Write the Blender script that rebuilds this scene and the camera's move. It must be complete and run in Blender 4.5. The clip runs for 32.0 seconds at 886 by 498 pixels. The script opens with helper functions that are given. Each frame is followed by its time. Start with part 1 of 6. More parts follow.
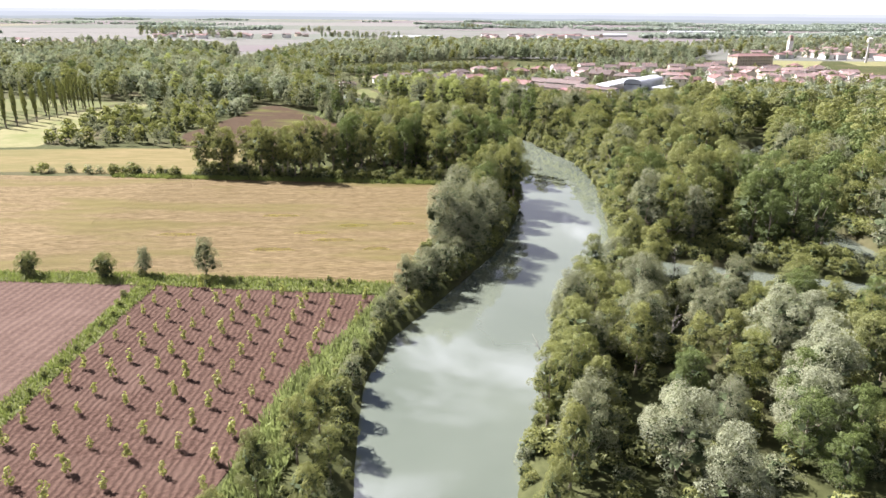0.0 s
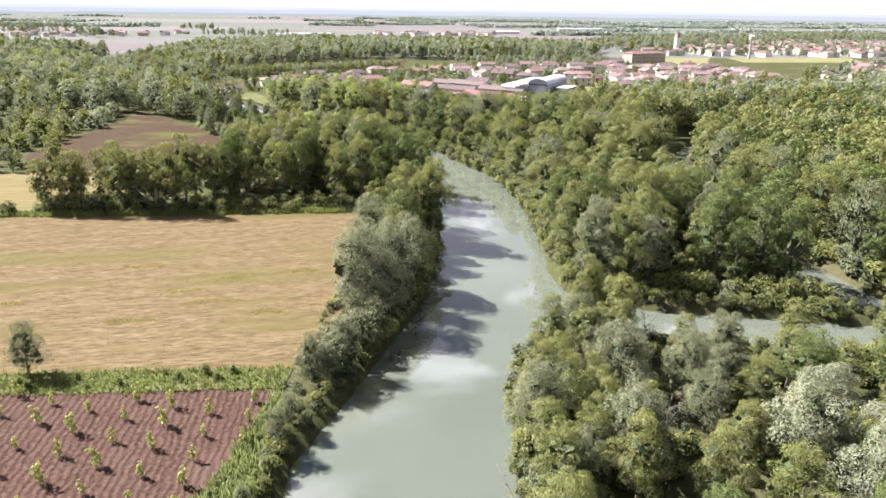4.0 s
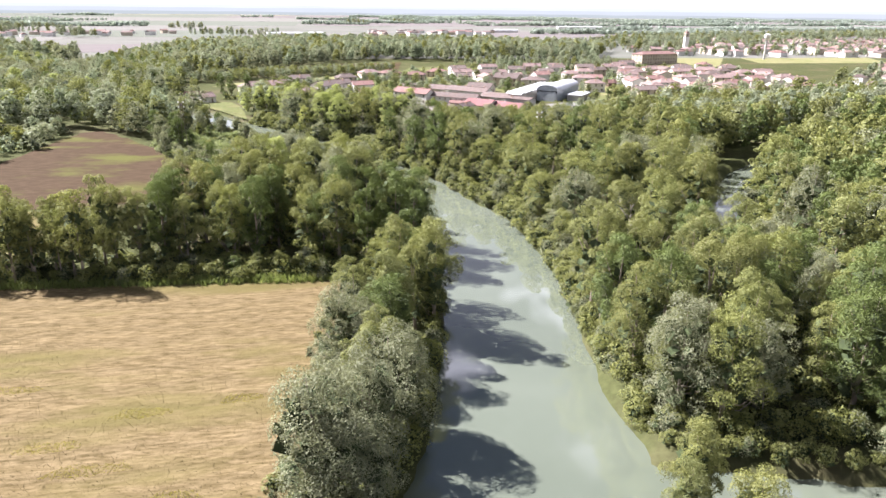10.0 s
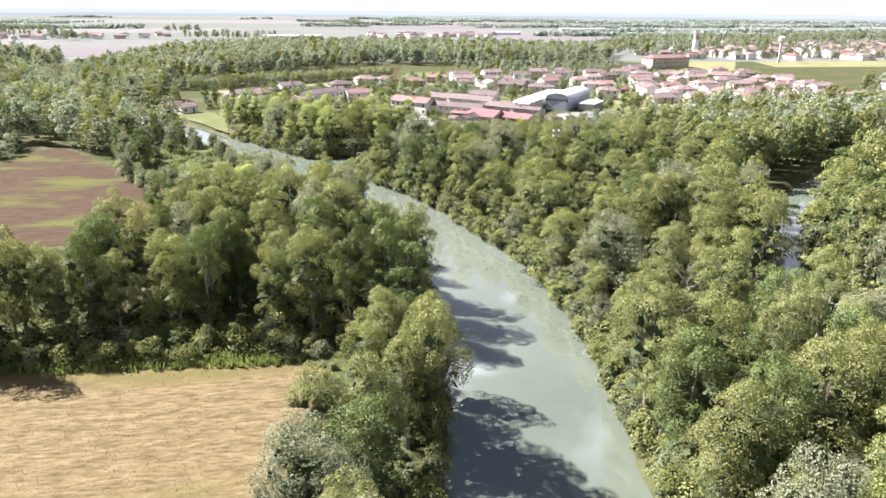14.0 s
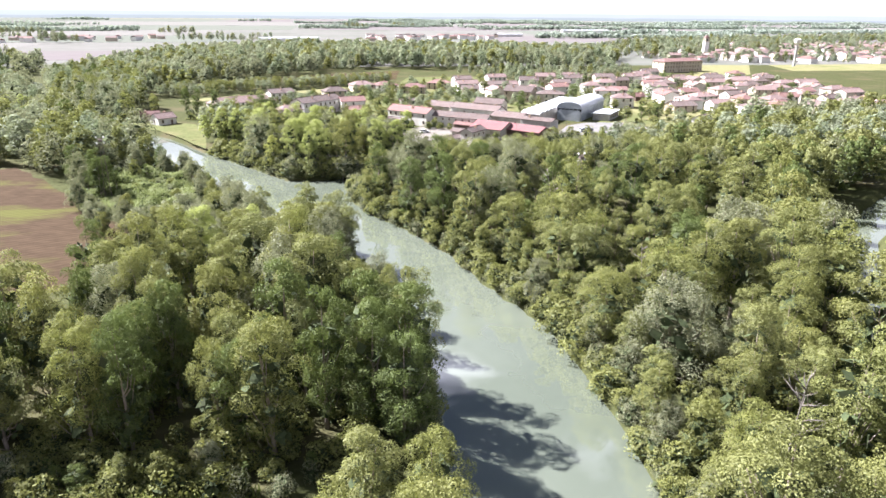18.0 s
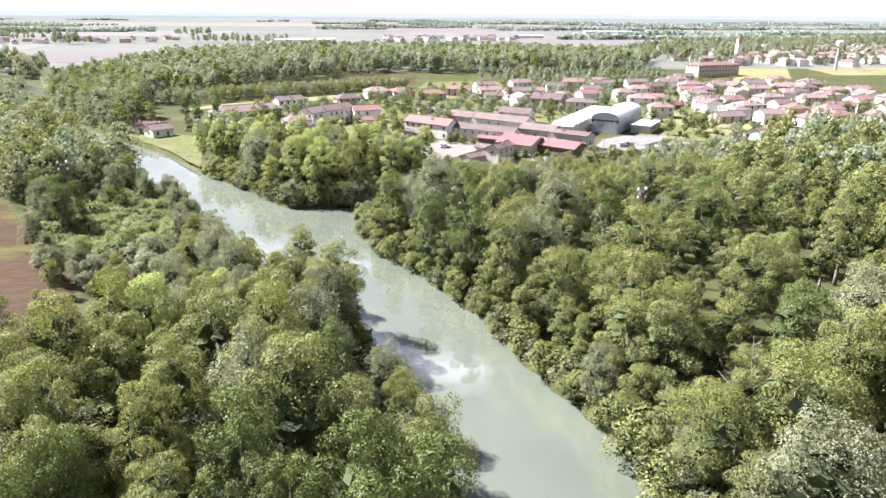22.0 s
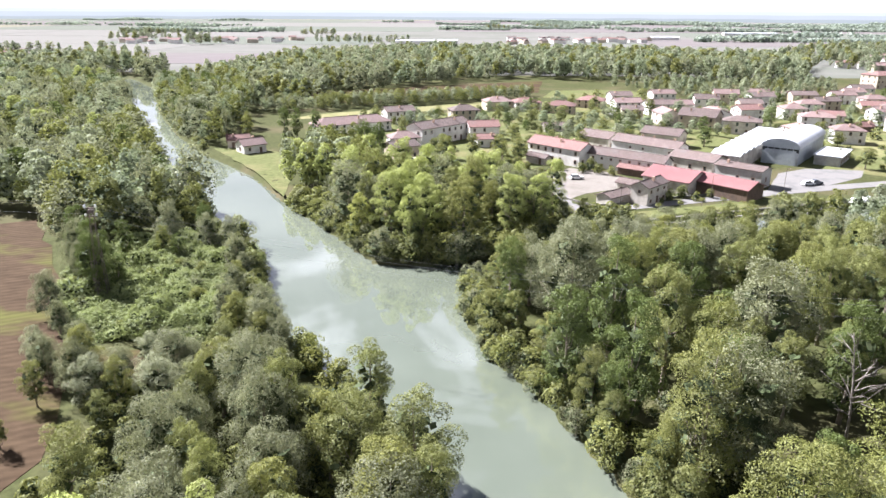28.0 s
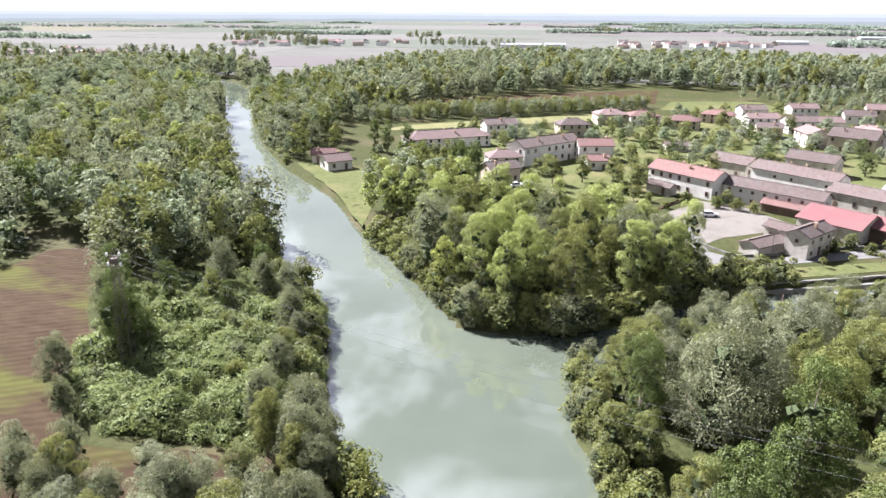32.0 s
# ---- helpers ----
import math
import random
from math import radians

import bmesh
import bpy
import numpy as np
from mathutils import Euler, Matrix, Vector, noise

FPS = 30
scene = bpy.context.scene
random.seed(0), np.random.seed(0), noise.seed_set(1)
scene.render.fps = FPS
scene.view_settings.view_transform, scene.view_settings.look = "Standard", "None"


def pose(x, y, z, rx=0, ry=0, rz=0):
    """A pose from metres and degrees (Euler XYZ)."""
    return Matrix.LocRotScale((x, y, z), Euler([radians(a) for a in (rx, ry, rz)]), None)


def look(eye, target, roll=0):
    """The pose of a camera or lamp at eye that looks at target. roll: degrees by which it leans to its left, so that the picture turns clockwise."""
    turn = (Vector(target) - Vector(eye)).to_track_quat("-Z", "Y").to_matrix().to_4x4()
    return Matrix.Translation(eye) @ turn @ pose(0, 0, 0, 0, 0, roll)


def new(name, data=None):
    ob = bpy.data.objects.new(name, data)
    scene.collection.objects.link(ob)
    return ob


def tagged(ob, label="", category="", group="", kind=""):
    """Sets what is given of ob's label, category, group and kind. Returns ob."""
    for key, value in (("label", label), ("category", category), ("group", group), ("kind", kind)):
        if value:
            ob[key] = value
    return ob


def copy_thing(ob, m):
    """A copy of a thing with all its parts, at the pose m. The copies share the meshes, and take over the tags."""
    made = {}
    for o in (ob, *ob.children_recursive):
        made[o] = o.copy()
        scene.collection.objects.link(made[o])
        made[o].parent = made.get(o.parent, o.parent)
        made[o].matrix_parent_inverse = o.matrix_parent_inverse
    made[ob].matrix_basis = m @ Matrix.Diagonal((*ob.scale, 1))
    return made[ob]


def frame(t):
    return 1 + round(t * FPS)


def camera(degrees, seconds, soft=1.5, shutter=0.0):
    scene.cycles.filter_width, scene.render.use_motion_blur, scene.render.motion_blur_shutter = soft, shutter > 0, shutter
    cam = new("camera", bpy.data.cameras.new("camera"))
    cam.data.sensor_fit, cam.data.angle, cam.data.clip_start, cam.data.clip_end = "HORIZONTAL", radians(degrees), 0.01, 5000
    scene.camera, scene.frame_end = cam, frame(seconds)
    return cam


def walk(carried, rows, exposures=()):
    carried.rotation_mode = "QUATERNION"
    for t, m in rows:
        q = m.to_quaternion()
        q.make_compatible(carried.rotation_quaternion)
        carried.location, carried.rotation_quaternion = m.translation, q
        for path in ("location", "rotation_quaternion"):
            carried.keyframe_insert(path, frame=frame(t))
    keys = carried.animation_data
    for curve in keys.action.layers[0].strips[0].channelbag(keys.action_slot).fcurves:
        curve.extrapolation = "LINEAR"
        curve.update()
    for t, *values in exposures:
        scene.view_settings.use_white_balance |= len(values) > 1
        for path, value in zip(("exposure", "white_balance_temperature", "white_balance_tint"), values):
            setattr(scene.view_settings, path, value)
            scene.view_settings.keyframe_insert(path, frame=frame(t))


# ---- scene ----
cam = camera(65.2, 32.0, 1.5)
METRES, EYE, TILT, LEAN, TURN = 250.0, 50.0, -18.9, -0.45, 0.0
ROWS = [
    (0.0, 0.0, 0.0, 0.0, 0.0, 0.0, -0.0),
    (0.5, -0.0021, 0.0149, 0.0052, -1.1, -0.04, 0.34),
    (1.0, -0.0037, 0.0298, 0.0102, -2.23, -0.07, 0.69),
    (1.5, -0.005, 0.0447, 0.0153, -3.33, -0.12, 1.03),
    (2.0, -0.006, 0.0596, 0.0204, -4.39, -0.17, 1.36),
    (2.5, -0.0066, 0.0744, 0.0256, -5.46, -0.22, 1.69),
    (3.0, -0.0068, 0.0895, 0.0306, -6.52, -0.3, 2.02),
    (3.5, -0.0067, 0.1043, 0.0357, -7.56, -0.37, 2.35),
    (5.5, -0.0027, 0.1629, 0.0566, -8.67, -0.55, 2.69),
    (6.0, -0.001, 0.1778, 0.0617, -8.65, -0.58, 2.68),
    (6.5, 0.0008, 0.1924, 0.0668, -8.63, -0.6, 2.68),
    (7.0, 0.0028, 0.2073, 0.0717, -8.61, -0.61, 2.68),
    (7.5, 0.005, 0.2218, 0.0766, -8.58, -0.63, 2.71),
    (8.0, 0.0072, 0.2363, 0.0816, -8.56, -0.64, 2.72),
    (8.5, 0.0095, 0.2506, 0.0866, -8.54, -0.64, 2.74),
    (9.0, 0.0118, 0.2653, 0.0917, -8.53, -0.64, 2.74),
    (9.5, 0.0142, 0.2797, 0.0965, -8.5, -0.63, 2.75),
    (10.0, 0.0168, 0.294, 0.1014, -8.47, -0.61, 2.77),
    (10.5, 0.0193, 0.3084, 0.106, -8.45, -0.58, 2.77),
    (11.0, 0.0218, 0.3228, 0.111, -8.43, -0.56, 2.79),
    (11.5, 0.0241, 0.3371, 0.1162, -8.42, -0.54, 2.78),
    (12.0, 0.0265, 0.3517, 0.1212, -8.41, -0.52, 2.81),
    (12.5, 0.0288, 0.3664, 0.1261, -8.41, -0.5, 2.8),
    (13.0, 0.0311, 0.3811, 0.1313, -8.39, -0.49, 2.81),
    (13.5, 0.0333, 0.3959, 0.1365, -8.39, -0.5, 2.81),
    (14.0, 0.0353, 0.4107, 0.1415, -8.39, -0.48, 2.82),
    (14.5, 0.0375, 0.4256, 0.1466, -8.38, -0.48, 2.81),
    (16.5, 0.0447, 0.4851, 0.1663, -8.4, -0.4, 2.85),
    (17.0, 0.0467, 0.4998, 0.1713, -8.4, -0.39, 2.86),
    (17.5, 0.0487, 0.5145, 0.1762, -8.39, -0.37, 2.87),
    (18.0, 0.0505, 0.5291, 0.1812, -8.39, -0.36, 2.88),
    (18.5, 0.0522, 0.5437, 0.1861, -8.4, -0.34, 2.87),
    (19.0, 0.054, 0.5585, 0.1911, -8.4, -0.33, 2.89),
    (19.5, 0.0555, 0.5733, 0.1962, -8.41, -0.32, 2.89),
    (20.0, 0.057, 0.5882, 0.2015, -8.43, -0.33, 2.88),
    (20.5, 0.0585, 0.6031, 0.2068, -8.44, -0.34, 2.9),
    (21.0, 0.0599, 0.6184, 0.212, -8.27, -0.33, 2.84),
    (21.5, 0.0612, 0.6335, 0.2172, -7.65, -0.29, 2.66),
    (22.0, 0.0626, 0.6486, 0.2224, -7.0, -0.25, 2.44),
    (22.5, 0.064, 0.6636, 0.2277, -6.12, -0.21, 2.14),
    (23.0, 0.0653, 0.6786, 0.2329, -5.21, -0.17, 1.86),
    (23.5, 0.0665, 0.6937, 0.2379, -4.42, -0.13, 1.58),
    (24.0, 0.0677, 0.7085, 0.243, -3.71, -0.11, 1.36),
    (24.5, 0.0686, 0.7234, 0.2483, -3.03, -0.1, 1.1),
    (25.0, 0.0692, 0.7383, 0.2536, -2.34, -0.1, 0.86),
    (25.5, 0.0694, 0.7535, 0.2587, -1.55, -0.1, 0.62),
    (27.5, 0.0688, 0.8115, 0.2784, 1.51, -0.09, -0.37),
    (28.0, 0.0683, 0.8257, 0.2834, 2.2, -0.07, -0.61),
    (28.5, 0.0677, 0.8399, 0.2884, 2.98, -0.05, -0.85),
    (29.0, 0.0669, 0.8542, 0.2936, 3.99, -0.05, -1.21),
    (29.5, 0.0657, 0.8686, 0.2986, 4.99, -0.07, -1.55),
    (30.0, 0.0644, 0.883, 0.3037, 5.94, -0.06, -1.87),
    (30.5, 0.0629, 0.8973, 0.3088, 6.94, -0.07, -2.22),
    (31.0, 0.0611, 0.9116, 0.3138, 8.03, -0.1, -2.58),
    (31.5, 0.0591, 0.9259, 0.3187, 9.1, -0.13, -2.93),
    (32.0, 0.0574, 0.9404, 0.3234, 10.13, -0.14, -3.24),
]
EXPO, SUN_POWER, CLOUD = 2.2, 5.0, 38.0
walk(cam, [(t, pose(0, 0, EYE, TILT, LEAN, TURN) @ pose(METRES * x, METRES * y, METRES * z, 90 + pitch, roll, yaw)) for t, x, y, z, yaw, pitch, roll in ROWS],
     [(0.0, EXPO - 0.03, 6170, 19), (8.0, EXPO + 0.04, 6160, 19), (17.0, EXPO + 0.24, 6000, 18), (24.0, EXPO + 0.22, 6000, 18), (29.0, EXPO + 0.04, 5960, 17), (32.0, EXPO - 0.04, 5930, 17)])

# ---- sky and sun ----
SUN_AZ, SUN_EL = math.atan2(-0.84, 0.54), radians(43)
world = bpy.data.worlds.new("sky")
scene.world = world
world.use_nodes = True
wn, wl = world.node_tree.nodes, world.node_tree.links
wn.clear()


def wnode(kind, **sets):
    n = wn.new(kind)
    for k, v in sets.items():
        n.inputs[k].default_value = v
    return n


w_out, w_bg = wnode("ShaderNodeOutputWorld"), wnode("ShaderNodeBackground", Strength=0.0084)
w_sky = wnode("ShaderNodeTexSky")
w_sky.sky_type, w_sky.sun_disc, w_sky.sun_elevation, w_sky.sun_rotation = "NISHITA", False, SUN_EL, SUN_AZ % (2 * math.pi)
w_sky.dust_density, w_sky.ozone_density = 1.2, 1.0
w_co, w_sep, w_add = wnode("ShaderNodeTexCoord"), wnode("ShaderNodeSeparateXYZ"), wnode("ShaderNodeMath")
w_add.operation = "ADD"
w_add.inputs[1].default_value = 0.14
w_max = wnode("ShaderNodeMath")
w_max.operation = "MAXIMUM"
w_max.inputs[1].default_value = 0.08
w_dx, w_dy = wnode("ShaderNodeMath"), wnode("ShaderNodeMath")
w_dx.operation = w_dy.operation = "DIVIDE"
w_com = wnode("ShaderNodeCombineXYZ")
w_noise = wnode("ShaderNodeTexNoise", Scale=2.0, Detail=7.0, Roughness=0.55, Distortion=0.4)
w_ramp = wnode("ShaderNodeValToRGB")
w_ramp.color_ramp.elements[0].position, w_ramp.color_ramp.elements[1].position = 0.5, 0.6
w_low = wnode("ShaderNodeMapRange")
w_low.inputs["From Min"].default_value, w_low.inputs["From Max"].default_value = 0.02, 0.5
w_low.inputs["To Min"].default_value, w_low.inputs["To Max"].default_value = 0.85, 0.0
w_mx = wnode("ShaderNodeMath")
w_mx.operation = "MAXIMUM"
w_mix = wnode("ShaderNodeMixRGB", Color2=(CLOUD, CLOUD * 1.02, CLOUD * 1.1, 1))
for a, b in ((w_co.outputs["Generated"], w_sep.inputs[0]), (w_sep.outputs[2], w_add.inputs[0]), (w_add.outputs[0], w_max.inputs[0]),
             (w_sep.outputs[0], w_dx.inputs[0]), (w_sep.outputs[1], w_dy.inputs[0]), (w_max.outputs[0], w_dx.inputs[1]), (w_max.outputs[0], w_dy.inputs[1]),
             (w_dx.outputs[0], w_com.inputs[0]), (w_dy.outputs[0], w_com.inputs[1]), (w_com.outputs[0], w_noise.inputs["Vector"]),
             (w_noise.outputs[0], w_ramp.inputs[0]), (w_sep.outputs[2], w_low.inputs[0]), (w_ramp.outputs[0], w_mx.inputs[0]), (w_low.outputs[0], w_mx.inputs[1]),
             (w_mx.outputs[0], w_mix.inputs[0]), (w_sky.outputs[0], w_mix.inputs[1]), (w_mix.outputs[0], w_bg.inputs[0]), (w_bg.outputs[0], w_out.inputs[0])):
    wl.new(a, b)
sun_data = bpy.data.lights.new("sun", "SUN")
sun_data.energy, sun_data.angle, sun_data.color = SUN_POWER, radians(0.6), (1.0, 0.96, 0.89)
sun = new("sun", sun_data)
sun.matrix_basis = look(Vector((math.sin(SUN_AZ) * math.cos(SUN_EL), math.cos(SUN_AZ) * math.cos(SUN_EL), math.sin(SUN_EL))) * 900, (0, 0, 0))


# ---- materials ----
def graph(name):
    m = bpy.data.materials.new(name)
    m.use_nodes = True
    t = m.node_tree
    t.nodes.clear()
    out = t.nodes.new("ShaderNodeOutputMaterial")

    def node(kind, **sets):
        n = t.nodes.new("ShaderNode" + kind)
        for k, v in sets.items():
            n.inputs[k.replace("_", " ")].default_value = v
        return n

    return m, node, t.links.new, out


def rgb(c, k=1.0):
    return (c[0] * k, c[1] * k, c[2] * k, 1)


def surf(name, a, b, c, fine=1.0, coarse=0.05, rough=0.9, bump=0.3, stretch=(1, 1, 1), wave=None, metal=0.0, vary=0.0, spec=0.3, patch=(0.5, 0.68)):
    """A dull surface: a and b mixed by fine grain, c in coarse patches; wave = (period, turn in degrees, depth, distortion) for furrows, tiles or sheets."""
    m, node, link, out = graph(name)
    p = node("BsdfPrincipled", Roughness=rough, Metallic=metal)
    p.inputs["Specular IOR Level"].default_value = spec
    co, mp = node("TexCoord"), node("Mapping", Scale=stretch)
    link(co.outputs["Object"], mp.inputs[0])
    n1, n2 = node("TexNoise", Scale=fine, Detail=6.0, Roughness=0.65), node("TexNoise", Scale=coarse, Detail=5.0, Roughness=0.6)
    link(mp.outputs[0], n1.inputs["Vector"])
    link(mp.outputs[0], n2.inputs["Vector"])
    r1, r2 = node("ValToRGB"), node("ValToRGB")
    r1.color_ramp.elements[0].position, r1.color_ramp.elements[1].position = 0.36, 0.64
    r2.color_ramp.elements[0].position, r2.color_ramp.elements[1].position = patch
    link(n1.outputs[0], r1.inputs[0])
    link(n2.outputs[0], r2.inputs[0])
    m1, m2 = node("MixRGB", Color1=rgb(a), Color2=rgb(b)), node("MixRGB", Color2=rgb(c))
    link(r1.outputs[0], m1.inputs[0])
    link(r2.outputs[0], m2.inputs[0])
    link(m1.outputs[0], m2.inputs[1])
    col, height = m2.outputs[0], n1.outputs[0]
    if wave:
        turn = node("Mapping", Rotation=(0, 0, radians(wave[1])))
        link(co.outputs["Object"], turn.inputs[0])
        w = node("TexWave", Scale=0.314 / wave[0], Distortion=wave[3], Detail=3.0)
        w.inputs["Detail Scale"].default_value = 1.5
        link(turn.outputs[0], w.inputs[0])
        m3 = node("MixRGB", Fac=wave[2], Color2=(0, 0, 0, 1))
        m3.blend_type = "MULTIPLY"
        link(col, m3.inputs[1])
        link(w.outputs[0], m3.inputs[2])
        col = m3.outputs[0]
        mm = node("MixRGB", Fac=0.6)
        link(n1.outputs[0], mm.inputs[1])
        link(w.outputs[0], mm.inputs[2])
        height = mm.outputs[0]
    if vary:
        info, hsv, mr = node("ObjectInfo"), node("HueSaturation"), node("MapRange")
        mr.inputs["To Min"].default_value, mr.inputs["To Max"].default_value = 1 - vary, 1 + vary
        link(info.outputs["Random"], mr.inputs[0])
        link(mr.outputs[0], hsv.inputs["Value"])
        link(col, hsv.inputs["Color"])
        col = hsv.outputs[0]
    link(col, p.inputs["Base Color"])
    bp = node("Bump", Strength=bump, Distance=0.15)
    link(height, bp.inputs["Height"])
    link(bp.outputs[0], p.inputs["Normal"])
    link(p.outputs[0], out.inputs[0])
    return m


def leaf(name, a, b, c, through_light=0.38):
    """Foliage: a to b from leaf to leaf, towards c from plant to plant."""
    m, node, link, out = graph(name)
    geo, info = node("NewGeometry"), node("ObjectInfo")
    m1, m2 = node("MixRGB", Color1=rgb(a), Color2=rgb(b)), node("MixRGB", Color2=rgb(c))
    mi = node("MapRange")
    mi.inputs["To Min"].default_value, mi.inputs["To Max"].default_value = 0.3, 0.7
    link(geo.outputs["Random Per Island"], mi.inputs[0])
    link(mi.outputs[0], m1.inputs[0])
    mr = node("MapRange")
    mr.inputs["From Min"].default_value, mr.inputs["To Max"].default_value = 0.15, 0.75
    link(info.outputs["Random"], mr.inputs[0])
    link(mr.outputs[0], m2.inputs[0])
    link(m1.outputs[0], m2.inputs[1])
    co, big = node("TexCoord"), node("TexNoise", Scale=0.22, Detail=2.0)
    link(co.outputs["Object"], big.inputs["Vector"])
    hsv, mv = node("HueSaturation"), node("MapRange")
    mv.inputs["From Min"].default_value, mv.inputs["From Max"].default_value = 0.3, 0.7
    mv.inputs["To Min"].default_value, mv.inputs["To Max"].default_value = 0.78, 1.24
    link(big.outputs[0], mv.inputs[0])
    fine, mf, mul = node("TexNoise", Scale=5.0, Detail=3.0, Roughness=0.7), node("MapRange"), node("Math")
    link(co.outputs["Object"], fine.inputs["Vector"])
    mf.inputs["From Min"].default_value, mf.inputs["From Max"].default_value = 0.36, 0.64
    mf.inputs["To Min"].default_value, mf.inputs["To Max"].default_value = 0.82, 1.16
    mul.operation = "MULTIPLY"
    link(fine.outputs[0], mf.inputs[0])
    link(mf.outputs[0], mul.inputs[0])
    link(mv.outputs[0], mul.inputs[1])
    link(mul.outputs[0], hsv.inputs["Value"])
    link(m2.outputs[0], hsv.inputs["Color"])
    d, tr, g = node("BsdfDiffuse"), node("BsdfTranslucent"), node("BsdfGlossy", Roughness=0.6, Color=(0.8, 0.85, 0.8, 1))
    warm = node("MixRGB", Fac=0.5, Color2=(1.08, 1.12, 0.75, 1))
    warm.blend_type = "MULTIPLY"
    link(hsv.outputs[0], d.inputs[0])
    link(hsv.outputs[0], warm.inputs[1])
    link(warm.outputs[0], tr.inputs[0])
    s1, s2 = node("MixShader", Fac=through_light), node("MixShader", Fac=0.02)
    link(d.outputs[0], s1.inputs[1])
    link(tr.outputs[0], s1.inputs[2])
    link(s1.outputs[0], s2.inputs[1])
    link(g.outputs[0], s2.inputs[2])
    link(s2.outputs[0], out.inputs[0])
    return m


def water_material():
    m, node, link, out = graph("river_water")
    p = node("BsdfPrincipled", Roughness=0.04, IOR=2.6)
    co = node("TexCoord")
    n1, n2 = node("TexNoise", Scale=0.035, Detail=4.0), node("TexNoise", Scale=0.9, Detail=4.0)
    ramp = node("ValToRGB")
    ramp.color_ramp.elements[0].position, ramp.color_ramp.elements[1].position = 0.35, 0.7
    ramp.color_ramp.elements[0].color, ramp.color_ramp.elements[1].color = (0.096, 0.112, 0.086, 1), (0.126, 0.143, 0.114, 1)
    link(co.outputs["Object"], n1.inputs["Vector"])
    link(co.outputs["Object"], n2.inputs["Vector"])
    link(n1.outputs[0], ramp.inputs[0])
    link(ramp.outputs[0], p.inputs["Base Color"])
    rr = node("MapRange")
    rr.inputs["From Min"].default_value, rr.inputs["From Max"].default_value = 0.35, 0.7
    rr.inputs["To Min"].default_value, rr.inputs["To Max"].default_value = 0.01, 0.05
    link(n1.outputs[0], rr.inputs[0])
    link(rr.outputs[0], p.inputs["Roughness"])
    bp = node("Bump", Strength=0.025, Distance=0.05)
    link(n2.outputs[0], bp.inputs["Height"])
    link(bp.outputs[0], p.inputs["Normal"])
    link(p.outputs[0], out.inputs[0])
    return m


WATER = water_material()
EARTH = surf("meadow_earth", (0.0389, 0.044, 0.0181), (0.0622, 0.0674, 0.0286), (0.0829, 0.0726, 0.0415), 0.8, 0.03, bump=0.5, spec=0.03)
# far ground greyed and lightened, with haze put into its colour
FAR_LAND = surf("hazed_farmland", (0.122, 0.121, 0.112), (0.144, 0.143, 0.133), (0.105, 0.113, 0.095), 0.02, 0.004, bump=0.05, spec=0.0)
PLOUGH = surf("ploughed_soil", (0.0413, 0.0237, 0.0179), (0.0867, 0.0554, 0.0429), (0.0794, 0.0514, 0.0401), 2.2, 0.1, bump=1.0, wave=(0.95, 2, 0.1, 4.0), spec=0.03)
PLOUGH_FINE = surf("drilled_soil", (0.0726, 0.0471, 0.037), (0.109, 0.0749, 0.0607), (0.12, 0.0833, 0.0675), 2.0, 0.05, bump=0.6, wave=(1.5, 3, 0.2, 2.5), spec=0.03)
BROWN = surf("sprouting_soil", (0.0459, 0.0315, 0.0198), (0.0674, 0.0466, 0.0294), (0.0795, 0.0805, 0.0254), 0.5, 0.07, bump=0.4, stretch=(0.5, 1.1, 1), wave=(1.6, 64, 0.18, 3.0), patch=(0.52, 0.66), spec=0.03)
HAY = surf("ripe_hay", (0.0804, 0.0601, 0.0277), (0.172, 0.132, 0.0748), (0.108, 0.0907, 0.0374), 1.6, 0.06, bump=0.8, stretch=(0.3, 1.3, 1), wave=(4.6, 87, 0.12, 7.0), patch=(0.5, 0.62), spec=0.03)
HAY_GREEN = surf("half_green_hay", (0.113, 0.098, 0.0413), (0.157, 0.126, 0.0638), (0.0905, 0.0906, 0.0338), 0.4, 0.03, bump=0.4, stretch=(0.3, 1.6, 1), spec=0.03)
LAWN = surf("lawn_grass", (0.0718, 0.0822, 0.0321), (0.114, 0.123, 0.053), (0.139, 0.128, 0.0643), 0.9, 0.07, bump=0.4, spec=0.03)
DRY_GRASS = surf("dry_meadow", (0.138, 0.138, 0.0641), (0.175, 0.166, 0.087), (0.11, 0.124, 0.0459), 0.3, 0.04, bump=0.3, spec=0.03)
GRAVEL = surf("pale_gravel", (0.136, 0.122, 0.107), (0.169, 0.154, 0.138), (0.116, 0.104, 0.0888), 2.0, 0.15, bump=0.3)
ASPHALT = surf("worn_road", (0.128, 0.123, 0.121), (0.161, 0.155, 0.15), (0.106, 0.105, 0.105), 3.0, 0.2, bump=0.1)
STONE = surf("quay_stone", (0.17, 0.16, 0.145), (0.24, 0.23, 0.21), (0.12, 0.12, 0.1), 2.0, 0.3, bump=0.4)
BARK = surf("grey_bark", (0.16, 0.13, 0.1), (0.26, 0.22, 0.18), (0.12, 0.13, 0.07), 3.0, 0.4, bump=0.8, stretch=(1, 1, 0.25))
DEADWOOD = surf("bleached_deadwood", (0.158, 0.137, 0.122), (0.221, 0.201, 0.179), (0.127, 0.105, 0.0892), 3.0, 0.5, bump=0.5)
PLASTER_WHITE = surf("white_plaster", (0.597, 0.581, 0.551), (0.669, 0.651, 0.621), (0.493, 0.466, 0.426), 1.2, 0.25, bump=0.05, vary=0.06)
